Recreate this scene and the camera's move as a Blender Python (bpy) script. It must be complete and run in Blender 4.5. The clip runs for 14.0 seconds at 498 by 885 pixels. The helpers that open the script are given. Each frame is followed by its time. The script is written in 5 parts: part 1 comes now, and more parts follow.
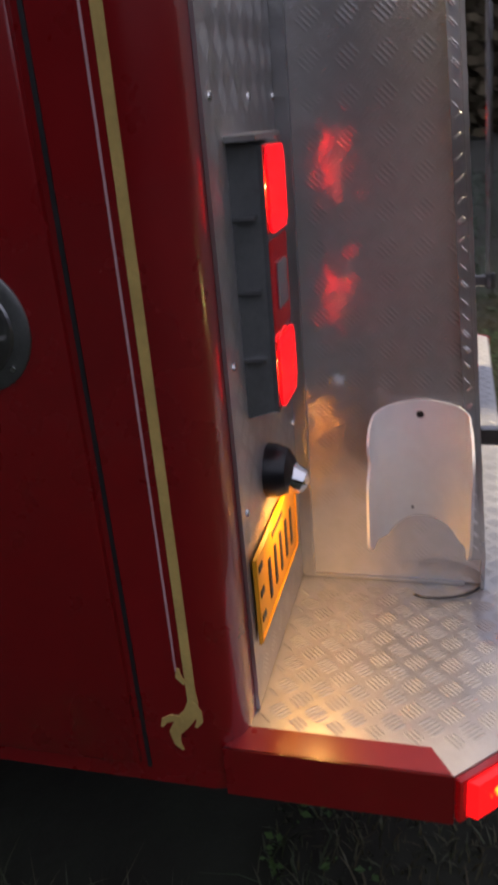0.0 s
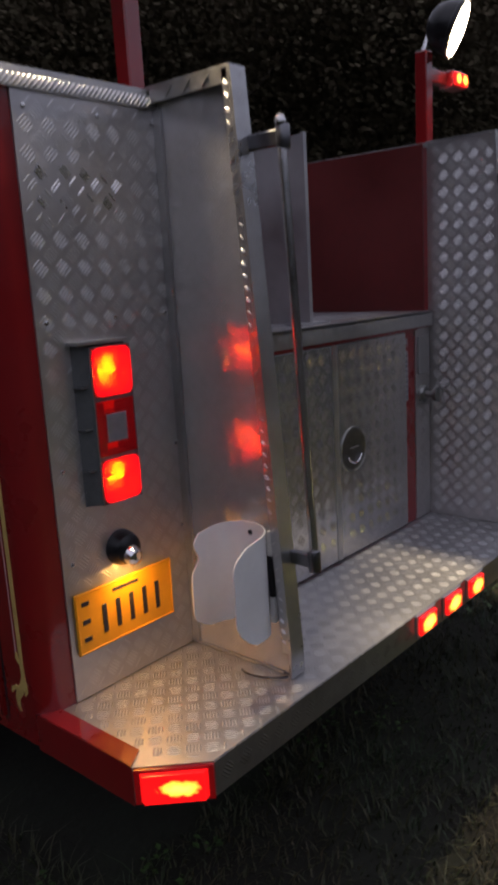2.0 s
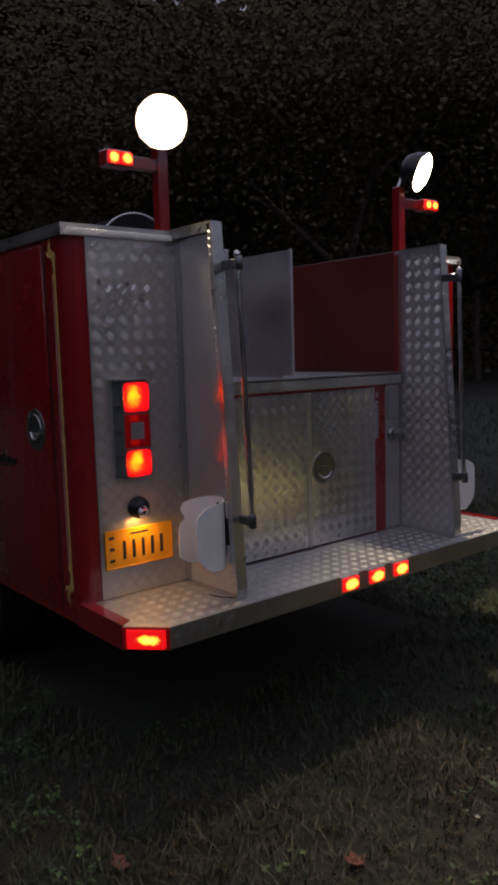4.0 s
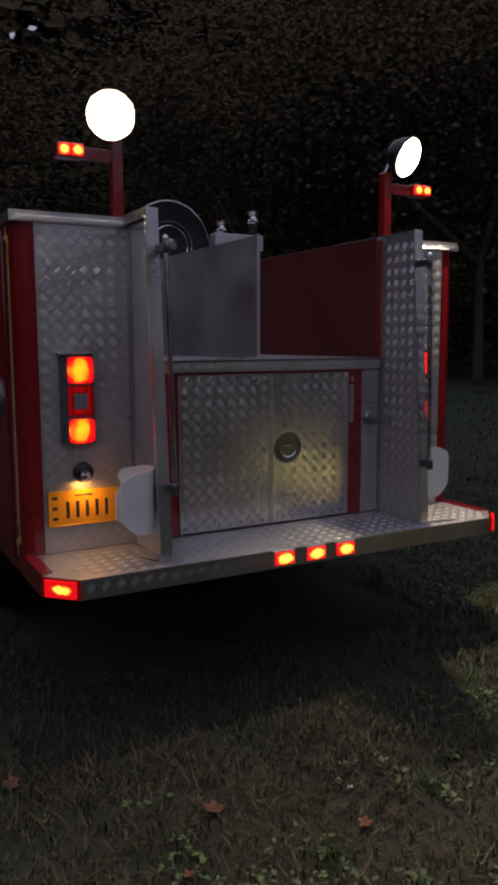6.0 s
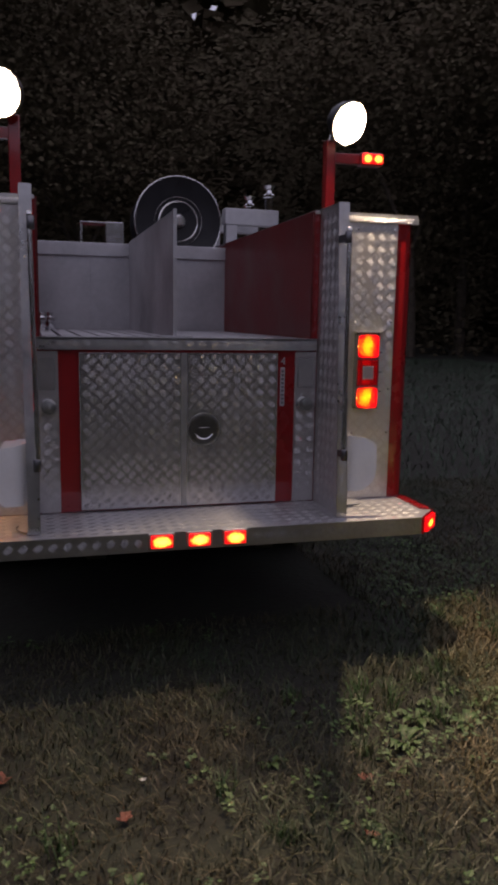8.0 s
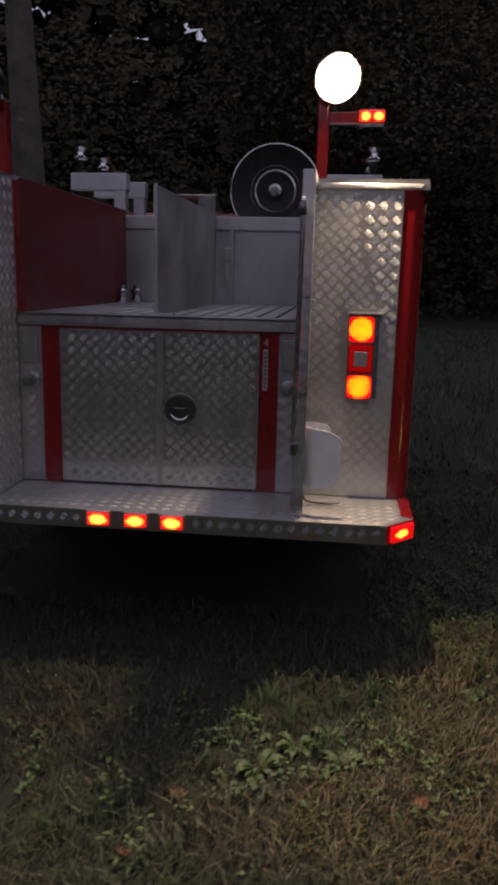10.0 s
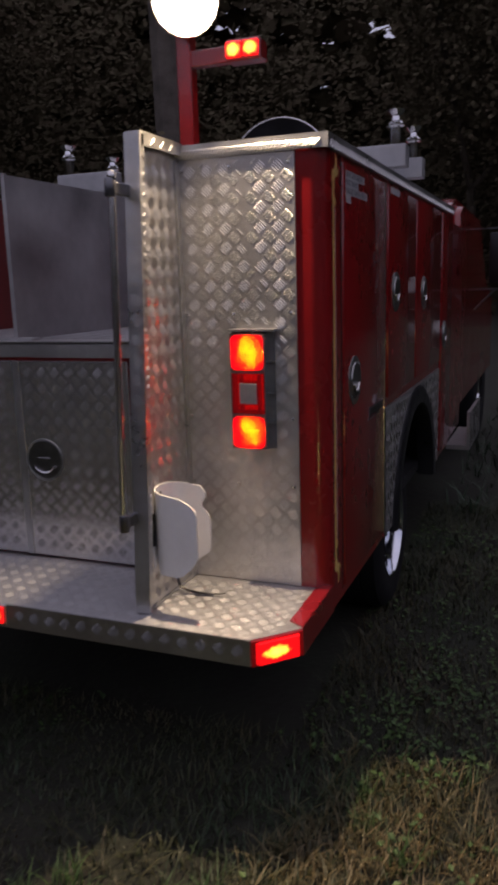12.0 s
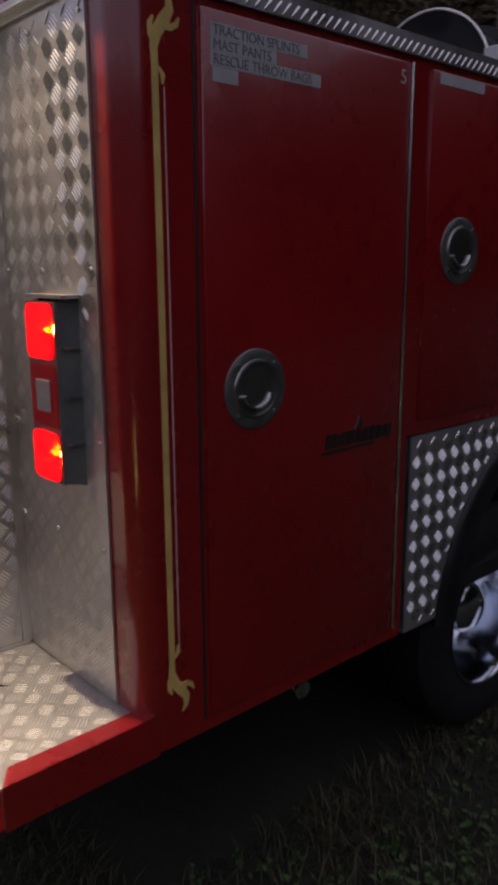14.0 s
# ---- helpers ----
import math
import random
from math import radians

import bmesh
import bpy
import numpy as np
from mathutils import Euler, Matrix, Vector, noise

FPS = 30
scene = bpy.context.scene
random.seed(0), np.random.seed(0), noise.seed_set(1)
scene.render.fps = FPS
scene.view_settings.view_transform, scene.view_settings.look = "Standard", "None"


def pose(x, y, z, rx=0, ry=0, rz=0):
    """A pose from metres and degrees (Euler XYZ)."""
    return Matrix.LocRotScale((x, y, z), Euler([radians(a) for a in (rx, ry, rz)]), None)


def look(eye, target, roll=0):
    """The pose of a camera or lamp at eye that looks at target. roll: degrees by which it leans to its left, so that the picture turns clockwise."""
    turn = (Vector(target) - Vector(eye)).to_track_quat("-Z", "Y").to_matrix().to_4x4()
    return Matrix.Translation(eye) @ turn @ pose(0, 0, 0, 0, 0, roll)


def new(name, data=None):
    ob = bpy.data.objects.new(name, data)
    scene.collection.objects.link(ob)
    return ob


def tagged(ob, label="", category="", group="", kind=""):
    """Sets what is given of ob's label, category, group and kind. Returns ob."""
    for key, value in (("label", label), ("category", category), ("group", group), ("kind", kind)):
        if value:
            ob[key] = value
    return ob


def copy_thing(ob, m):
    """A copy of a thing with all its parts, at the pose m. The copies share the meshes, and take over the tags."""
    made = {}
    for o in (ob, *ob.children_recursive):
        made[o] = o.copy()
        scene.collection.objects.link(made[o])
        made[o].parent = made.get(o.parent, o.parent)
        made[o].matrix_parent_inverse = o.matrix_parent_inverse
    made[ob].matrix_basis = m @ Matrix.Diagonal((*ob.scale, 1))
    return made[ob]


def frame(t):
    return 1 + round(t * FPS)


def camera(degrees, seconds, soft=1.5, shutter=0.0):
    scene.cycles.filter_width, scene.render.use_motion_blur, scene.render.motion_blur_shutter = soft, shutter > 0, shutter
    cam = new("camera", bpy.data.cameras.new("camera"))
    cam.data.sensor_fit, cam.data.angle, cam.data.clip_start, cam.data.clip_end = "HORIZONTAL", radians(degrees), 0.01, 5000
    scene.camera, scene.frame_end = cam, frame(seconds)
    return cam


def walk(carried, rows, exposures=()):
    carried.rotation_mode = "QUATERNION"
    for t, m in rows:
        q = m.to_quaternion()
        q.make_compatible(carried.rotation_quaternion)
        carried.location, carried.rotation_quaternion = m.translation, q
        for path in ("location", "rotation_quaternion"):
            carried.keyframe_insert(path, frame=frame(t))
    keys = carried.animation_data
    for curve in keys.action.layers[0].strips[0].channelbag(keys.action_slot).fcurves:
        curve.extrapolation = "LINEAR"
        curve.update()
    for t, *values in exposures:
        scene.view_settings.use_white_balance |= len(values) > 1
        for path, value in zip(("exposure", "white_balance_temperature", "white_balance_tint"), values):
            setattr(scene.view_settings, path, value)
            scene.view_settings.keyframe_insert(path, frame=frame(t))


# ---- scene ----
cam = camera(35.6, 14.0, soft=3.5, shutter=0.4)
PATH = [
    (0, (-2.0, -0.286, 1.496), (-0.225, 0.214, 0.721), -5.0),
    (0.5, (-1.994, -0.556, 1.554), (-0.316, 0.317, 0.906), -4.4),
    (1, (-2.101, -0.902, 1.584), (-0.504, 0.161, 1.021), -3.5),
    (1.5, (-2.096, -1.161, 1.557), (-0.554, 0.005, 1.045), -3.5),
    (2, (-2.040, -1.437, 1.589), (-0.570, -0.144, 1.177), -3.3),
    (2.5, (-2.085, -1.727, 1.627), (-0.681, -0.331, 1.35), -2.8),
    (3.65, (-2.42, -2.42, 1.58), (-1.136, -0.916, 1.345), -1.9),
    (4.8, (-2.462, -2.868, 1.52), (-1.287, -1.265, 1.304), -1.0),
    (5, (-2.395, -2.908, 1.508), (-1.24, -1.292, 1.295), -0.9),
    (5.5, (-2.096, -3.046, 1.523), (-1.024, -1.378, 1.265), -0.5),
    (6, (-1.856, -3.19, 1.517), (-0.899, -1.452, 1.259), -0.2),
    (6.5, (-1.609, -3.344, 1.547), (-0.797, -1.537, 1.274), -0.1),
    (7, (-1.323, -3.407, 1.489), (-0.543, -1.584, 1.222), 0.2),
    (7.5, (-1.015, -3.472, 1.508), (-0.319, -1.618, 1.219), 0.7),
    (8.65, (-0.18, -3.63, 1.56), (0.08, -1.69, 1.205), 1.3),
    (9.8, (0.684, -3.56, 1.615), (0.512, -1.614, 1.19), 1.8),
    (10, (0.83, -3.497, 1.617), (0.607, -1.555, 1.2), 1.3),
    (10.5, (1.122, -3.273, 1.626), (0.785, -1.343, 1.226), 1.5),
    (11, (1.411, -3.009, 1.595), (0.924, -1.11, 1.2), 0.75),
    (11.5, (1.65, -2.698, 1.623), (1.023, -0.839, 1.235), -0.45),
    (12, (1.817, -2.287, 1.612), (1.085, -0.469, 1.211), -1.75),
    (12.5, (2.031, -1.913, 1.608), (1.139, -0.172, 1.190), -1.55),
    (13, (2.206, -1.550, 1.600), (1.135, 0.081, 1.155), -1.15),
    (13.5, (2.312, -1.160, 1.555), (1.069, 0.337, 1.090), -0.9),
    (14, (2.345, -0.768, 1.523), (0.887, 0.529, 1.083), -0.3),
]
EXPOSURES = [(0, 0.88, 6700, 11), (0.5, 0.72, 6700, 11), (1.5, 0.45, 6700, 11), (2.5, 0.3, 6700, 11), (5, -0.15, 6500, 15), (6.5, -0.05, 6650, 17), (7.5, 0.3, 6850, 20), (8.7, 0.2, 6850, 20), (10, -0.05, 6850, 20), (11.5, 0.15, 6850, 20), (12.5, 0.35, 6850, 18), (13.5, 0.15, 6850, 18), (14, 0.15, 6850, 18)]
walk(cam, [(t, look(eye, target, roll)) for t, eye, target, roll in PATH], EXPOSURES)

# ---- world and large lights ----
world = bpy.data.worlds.new("dusk")
scene.world = world
world.use_nodes = True
wn, wl = world.node_tree.nodes, world.node_tree.links
bg = wn["Background"]
bg.inputs["Strength"].default_value = 0.36
wtc = wn.new("ShaderNodeTexCoord")
wsep = wn.new("ShaderNodeSeparateXYZ")
wramp = wn.new("ShaderNodeValToRGB")
wl.new(wtc.outputs["Generated"], wsep.inputs[0])
wl.new(wsep.outputs["Z"], wramp.inputs[0])
wramp.color_ramp.elements[0].position, wramp.color_ramp.elements[0].color = 0.0, (0.70, 0.59, 0.59, 1)
wramp.color_ramp.elements[1].position, wramp.color_ramp.elements[1].color = 0.75, (1.12, 1.13, 1.45, 1)
mid = wramp.color_ramp.elements.new(0.20)
mid.color = (0.84, 0.90, 1.22, 1)
wl.new(wramp.outputs[0], bg.inputs["Color"])

FLOOD_WATTS = {1: 84.0, -1: 30.0}
FLOOD_SPREAD = {1: 154.0, -1: 154.0}
CORE_WATTS, CORE_AIM = 70000.0, (3.1, -4.3, 0.0)


def lamp(name, m, size, watts, color, spread=180.0):
    data = bpy.data.lights.new(name, "AREA")
    data.shape, data.size, data.energy, data.color = "DISK", size, watts, color
    data.spread = radians(spread)
    ob = new(name, data)
    ob.matrix_world = m
    return ob


# ---- materials ----
def material(name, color, rough=0.5, metal=0.0, vary=0.0, scale=8.0, bump=0.0, bump_scale=60.0, coat=0.0, rough_vary=0.0, tint=None,
             per_object=0.0, spec=0.5):
    """A Principled surface whose colour, gloss and relief vary by noise in metres."""
    mat = bpy.data.materials.new(name)
    mat.use_nodes = True
    nodes, links = mat.node_tree.nodes, mat.node_tree.links
    b = nodes["Principled BSDF"]
    b.inputs["Metallic"].default_value = metal
    b.inputs["Roughness"].default_value = rough
    b.inputs["Coat Weight"].default_value = coat
    b.inputs["Coat Roughness"].default_value = 0.06
    b.inputs["Specular IOR Level"].default_value = spec
    b.inputs["Base Color"].default_value = (*color, 1)
    tc = nodes.new("ShaderNodeTexCoord")
    if vary:
        n1 = nodes.new("ShaderNodeTexNoise")
        n1.inputs["Scale"].default_value, n1.inputs["Detail"].default_value = scale, 6
        n2 = nodes.new("ShaderNodeTexNoise")
        n2.inputs["Scale"].default_value, n2.inputs["Detail"].default_value = scale * 9, 3
        add = nodes.new("ShaderNodeMath")
        add.operation = "MULTIPLY_ADD"
        add.inputs[1].default_value, add.inputs[2].default_value = 0.35, 0.0
        ramp = nodes.new("ShaderNodeValToRGB")
        low = tint or tuple(c * (1 - vary) for c in color)
        high = tuple(min(1, c * (1 + vary)) for c in color)
        ramp.color_ramp.elements[0].position, ramp.color_ramp.elements[0].color = 0.42, (*low, 1)
        ramp.color_ramp.elements[1].position, ramp.color_ramp.elements[1].color = 0.88, (*high, 1)
        for n in (n1, n2):
            links.new(tc.outputs["Object"], n.inputs["Vector"])
        links.new(n2.outputs["Fac"], add.inputs[0])
        links.new(n1.outputs["Fac"], add.inputs[2])
        links.new(add.outputs[0], ramp.inputs[0])
        links.new(ramp.outputs[0], b.inputs["Base Color"])
        if rough_vary:
            mr = nodes.new("ShaderNodeMapRange")
            mr.inputs["From Min"].default_value, mr.inputs["From Max"].default_value = 0.4, 0.9
            mr.inputs["To Min"].default_value, mr.inputs["To Max"].default_value = rough - rough_vary, rough + rough_vary
            links.new(add.outputs[0], mr.inputs["Value"])
            links.new(mr.outputs[0], b.inputs["Roughness"])
    if bump:
        n3 = nodes.new("ShaderNodeTexNoise")
        n3.inputs["Scale"].default_value, n3.inputs["Detail"].default_value = bump_scale, 4
        links.new(tc.outputs["Object"], n3.inputs["Vector"])
        bp = nodes.new("ShaderNodeBump")
        bp.inputs["Strength"].default_value, bp.inputs["Distance"].default_value = bump, 0.01
        links.new(n3.outputs["Fac"], bp.inputs["Height"])
        links.new(bp.outputs[0], b.inputs["Normal"])
    return mat


def glow(name, centre, edge, strength_c, strength_e, reach=0.9, hot=0.85, uneven=0.0):
    """A lit lens: hottest at the middle of the mesh, where its bulb is."""
    mat = bpy.data.materials.new(name)
    mat.use_nodes = True
    nodes, links = mat.node_tree.nodes, mat.node_tree.links
    b = nodes["Principled BSDF"]
    b.inputs["Base Color"].default_value = (*edge, 1)
    b.inputs["Roughness"].default_value = 0.2
    tc = nodes.new("ShaderNodeTexCoord")
    mp = nodes.new("ShaderNodeMapping")
    mp.inputs["Location"].default_value = (-1 / reach, -1 / reach * 0.0, -1 / reach)
    mp.inputs["Scale"].default_value = (2 / reach, 0.0, 2 / reach)
    g = nodes.new("ShaderNodeTexGradient")
    g.gradient_type = "SPHERICAL"
    ramp = nodes.new("ShaderNodeValToRGB")
    ramp.color_ramp.elements[0].position, ramp.color_ramp.elements[0].color = 0.12, (*[c * strength_e for c in edge], 1)
    ramp.color_ramp.elements[1].position, ramp.color_ramp.elements[1].color = hot, (*[c * strength_c for c in centre], 1)
    links.new(tc.outputs["Generated"], mp.inputs[0])
    links.new(mp.outputs[0], g.inputs[0])
    if uneven:
        n = nodes.new("ShaderNodeTexNoise")
        n.inputs["Scale"].default_value, n.inputs["Detail"].default_value = 55, 1
        links.new(tc.outputs["Object"], n.inputs["Vector"])
        warp = nodes.new("ShaderNodeVectorMath")
        warp.operation = "MULTIPLY_ADD"
        warp.inputs[1].default_value = (uneven, 0, uneven)
        links.new(n.outputs["Color"], warp.inputs[0])
        links.new(mp.outputs[0], warp.inputs[2])
        shift = nodes.new("ShaderNodeVectorMath")
        shift.operation = "ADD"
        shift.inputs[1].default_value = (-uneven / 2, 0, -uneven / 2)
        links.new(warp.outputs[0], shift.inputs[0])
        links.new(shift.outputs[0], g.inputs[0])
    links.new(g.outputs[0], ramp.inputs[0])
    links.new(ramp.outputs[0], b.inputs["Emission Color"])
    b.inputs["Emission Strength"].default_value = 1.0
    return mat


RED = material("red_paint", (0.235, 0.005, 0.007), 0.28, vary=0.18, scale=1.6, coat=1.0, bump=0.02, bump_scale=5, rough_vary=0.06)
# Darker, duller red than the outer body, for the hose bed's inner sides.
RED_IN = material("darker_red_inner_side", (0.12, 0.011, 0.010), 0.45, vary=0.25, scale=3.0, rough_vary=0.1, bump=0.03)
TREAD = material("tread_aluminium", (0.57, 0.555, 0.55), 0.34, 0.82, vary=0.12, scale=5, rough_vary=0.04, bump=0.03, bump_scale=90)
WING = material("wing_tread_aluminium", (0.60, 0.585, 0.58), 0.15, 0.60, vary=0.12, scale=5, rough_vary=0.02, bump=0.01, bump_scale=90)
WORN = material("worn_tread_bar_aluminium", (0.64, 0.635, 0.63), 0.37, 0.86, vary=0.12, scale=4, rough_vary=0.08)
DOORBARS = material("door_tread_bar_aluminium", (0.67, 0.66, 0.655), 0.33, 0.92, vary=0.08, scale=3, rough_vary=0.08)
DECK = material("trodden_tread_aluminium", (0.46, 0.46, 0.47), 0.42, 0.80, vary=0.18, scale=4, rough_vary=0.1, bump=0.05, bump_scale=90)
DOORPLATE = material("door_tread_aluminium", (0.60, 0.585, 0.58), 0.20, 0.88, vary=0.12, scale=5, rough_vary=0.03, bump=0.02, bump_scale=90)
FASCIA = material("dull_fascia_aluminium", (0.36, 0.355, 0.355), 0.34, 0.92, vary=0.18, scale=6, rough_vary=0.06)
DECKBARS = material("trodden_tread_bar_aluminium", (0.42, 0.42, 0.43), 0.62, 0.66, vary=0.15, scale=5, rough_vary=0.08)
BARS = material("tread_bar_aluminium", (0.80, 0.79, 0.785), 0.26, 0.97, vary=0.1, scale=9, rough_vary=0.06)
ALU = material("plain_aluminium", (0.50, 0.50, 0.50), 0.34, 0.9, vary=0.16, scale=4, rough_vary=0.12, bump=0.04, bump_scale=40)
DULL = material("dull_aluminium", (0.50, 0.50, 0.51), 0.55, 1.0, vary=0.2, scale=3, rough_vary=0.1, bump=0.05, bump_scale=30)
POLISHED = material("polished_rim_aluminium", (0.74, 0.78, 0.85), 0.11, 1.0, vary=0.08, scale=12, rough_vary=0.03)
CHROME = material("chrome", (0.82, 0.82, 0.83), 0.08, 1.0, vary=0.05, scale=20)
STEEL = material("stainless_tube", (0.7, 0.69, 0.68), 0.22, 1.0, vary=0.1, scale=25, rough_vary=0.05)
BLACK = material("black_plastic", (0.010, 0.010, 0.012), 0.35, vary=0.3, scale=12, rough_vary=0.1, bump=0.04)
SMOKE = material("dark_lamp_housing", (0.11, 0.115, 0.115), 0.18, vary=0.2, scale=15, coat=0.5)
RUBBER = material("tyre_rubber", (0.012, 0.012, 0.013), 0.8, vary=0.35, scale=10, bump=0.15, bump_scale=120, spec=0.25)
CHASSIS = material("chassis_paint", (0.012, 0.012, 0.013), 0.6, vary=0.4, scale=6)
WHITE = material("white_plastic", (0.78, 0.78, 0.77), 0.38, vary=0.06, scale=7, rough_vary=0.06, bump=0.02, bump_scale=25)
GOLD = material("gold_leaf_stripe", (0.66, 0.47, 0.15), 0.45, 0.1, vary=0.2, scale=14)
PLATE = material("orange_plate_paint", (0.80, 0.36, 0.015), 0.4, vary=0.08, scale=20, rough_vary=0.08)
INK = material("dark_blue_ink", (0.02, 0.02, 0.035), 0.5, vary=0.2, scale=30)
LABEL = material("white_label_tape", (0.40, 0.40, 0.42), 0.5, vary=0.12, scale=18)
GREYINK = material("grey_ink", (0.10, 0.10, 0.11), 0.5, vary=0.2, scale=30)
PINSTRIPE = material("pale_pinstripe", (0.62, 0.38, 0.38), 0.3, vary=0.1, scale=10)
DARKLENS = material("dark_red_lens", (0.16, 0.004, 0.008), 0.15, vary=0.1, scale=30, coat=0.6)
# Steel coloured dark to stand in for dark surroundings mirrored in it.
LATCH = material("darkened_latch_steel", (0.30, 0.31, 0.30), 0.38, 0.9, vary=0.2, scale=30, rough_vary=0.06)
BOWL = material("latch_bowl_chrome", (0.36, 0.36, 0.36), 0.30, 1.0, vary=0.1, scale=30)
BADGE = material("dark_badge_metal", (0.20, 0.20, 0.21), 0.3, 1.0, vary=0.2, scale=30)
CLEARLENS = material("clear_reversing_lens", (0.24, 0.22, 0.23), 0.2, vary=0.1, scale=40, coat=0.6)


def lit_plastic(name, color, strength, clear):
    """Tinted lens plastic that glows with the bulb's light and lets the bulb behind it show."""
    mat = bpy.data.materials.new(name)
    mat.use_nodes = True
    nodes, links = mat.node_tree.nodes, mat.node_tree.links
    b = nodes["Principled BSDF"]
    b.inputs["Base Color"].default_value = (*color, 1)
    b.inputs["Roughness"].default_value = 0.15
    b.inputs["Emission Color"].default_value = (*color, 1)
    b.inputs["Emission Strength"].default_value = strength
    t = nodes.new("ShaderNodeBsdfTransparent")
    t.inputs["Color"].default_value = (1.0, 0.47, 0.09, 1)
    mix = nodes.new("ShaderNodeMixShader")
    mix.inputs[0].default_value = clear
    links.new(b.outputs[0], mix.inputs[1])
    links.new(t.outputs[0], mix.inputs[2])
    links.new(mix.outputs[0], nodes["Material Output"].inputs["Surface"])
    return mat


def bulb_glow(name, color, strength):
    mat = bpy.data.materials.new(name)
    mat.use_nodes = True
    b = mat.node_tree.nodes["Principled BSDF"]
    b.inputs["Emission Color"].default_value = (*color, 1)
    b.inputs["Emission Strength"].default_value = strength
    return mat


LENS = lit_plastic("lit_red_lens", (1.0, 0.008, 0.020), 0.70, 0.40)
BULB = bulb_glow("lit_bulb", (1.0, 0.44, 0.10), 58.0)
REFLECT = material("lamp_reflector", (0.9, 0.8, 0.7), 0.26, 1.0, vary=0.05, scale=40)
# The reflector's emission stands in for lamp light caught in its plastic.
RING = lit_plastic("self_lit_reflector_red", (0.20, 0.004, 0.008), 0.30, 0.45)
# Emission that imitates lamp light spilling in behind the reflector.
SPILL_GLOW = bulb_glow("lamp_spill", (1.0, 0.02, 0.015), 1.1)
MARK = glow("lit_marker_lens", (1.0, 0.50, 0.05), (1.0, 0.012, 0.012), 4.0, 0.9, 1.05, 0.7, 0.5)
DARKLENS.node_tree.nodes["Principled BSDF"].inputs["Emission Color"].default_value = (1.0, 0.01, 0.012, 1)
DARKLENS.node_tree.nodes["Principled BSDF"].inputs["Emission Strength"].default_value = 0.06
CORNER = glow("lit_corner_lens", (1.0, 0.48, 0.04), (1.0, 0.008, 0.010), 4.2, 0.72, 0.72, 0.8, 0.75)
FLOODLENS = glow("lit_flood_lens", (1.0, 0.86, 0.60), (1.0, 0.76, 0.44), 60.0, 40.0, 1.4)
GRASS_SOIL = material("lawn_soil", (0.013, 0.016, 0.009), 0.95, vary=0.5, scale=2.2, bump=0.6, bump_scale=30, tint=(0.012, 0.009, 0.006))
BARK = material("bark", (0.07, 0.055, 0.04), 0.9, vary=0.4, scale=6, bump=0.6, bump_scale=25)


def foliage(name, low, high, rough=0.6, spec=0.5):
    mat = bpy.data.materials.new(name)
    mat.use_nodes = True
    nodes, links = mat.node_tree.nodes, mat.node_tree.links
    b = nodes["Principled BSDF"]
    b.inputs["Roughness"].default_value = rough
    b.inputs["Specular IOR Level"].default_value = spec
    geo = nodes.new("ShaderNodeNewGeometry")
    ramp = nodes.new("ShaderNodeValToRGB")
    ramp.color_ramp.elements[0].color, ramp.color_ramp.elements[1].color = (*low, 1), (*high, 1)
    tc = nodes.new("ShaderNodeTexCoord")
    n = nodes.new("ShaderNodeTexNoise")
    n.inputs["Scale"].default_value = 1.3
    mix = nodes.new("ShaderNodeMath")
    mix.operation = "MULTIPLY_ADD"
    mix.inputs[1].default_value = 0.55
    sub = nodes.new("ShaderNodeMath")
    sub.operation = "MULTIPLY_ADD"
    sub.inputs[1].default_value, sub.inputs[2].default_value = 1.9, -0.72
    links.new(tc.outputs["Object"], n.inputs["Vector"])
    links.new(n.outputs["Fac"], sub.inputs[0])
    links.new(geo.outputs["Random Per Island"], mix.inputs[0])
    links.new(sub.outputs[0], mix.inputs[2])
    links.new(mix.outputs[0], ramp.inputs[0])
    links.new(ramp.outputs[0], b.inputs["Base Color"])
    return mat


BLADES = foliage("grass_blades", (0.066, 0.046, 0.020), (0.018, 0.042, 0.013))
WEEDS = foliage("weed_leaves", (0.026, 0.058, 0.016), (0.060, 0.120, 0.024))
DRYBLADES = foliage("dry_grass_blades", (0.150, 0.100, 0.042), (0.062, 0.066, 0.024))
# Lighter, greener than the near blades: skylight on the far lawn, put into colour.
FARBLADES = foliage("skylit_far_blades", (0.040, 0.050, 0.030), (0.040, 0.085, 0.045))
PLANT = foliage("weed_plant_leaves", (0.026, 0.060, 0.014), (0.048, 0.100, 0.020))
# Leaf colour is lightened and browned to stand in for the floodlamps' veiling glare.
LEAVES = foliage("veil_lightened_leaves", (0.085, 0.064, 0.042), (0.110, 0.098, 0.060), 0.95, 0.1)
DEADLEAF = material("dead_leaf", (0.28, 0.10, 0.07), 0.7, vary=0.4, scale=30, bump=0.2)

# ---- mesh helpers ----


def obj(name, bm, mat, smooth=0.0):
    bmesh.ops.recalc_face_normals(bm, faces=bm.faces)
    me = bpy.data.meshes.new(name)
    bm.to_mesh(me)
    bm.free()
    me.materials.append(mat)
    if smooth:
        me.shade_smooth()
        me.set_sharp_from_angle(angle=radians(smooth))
    return new(name, me)


def part(name, bm, mat, parent, label="", smooth=35.0):
    ob = obj(name, bm, mat, smooth)
    ob.parent = parent
    if label:
        tagged(ob, label)
    return ob


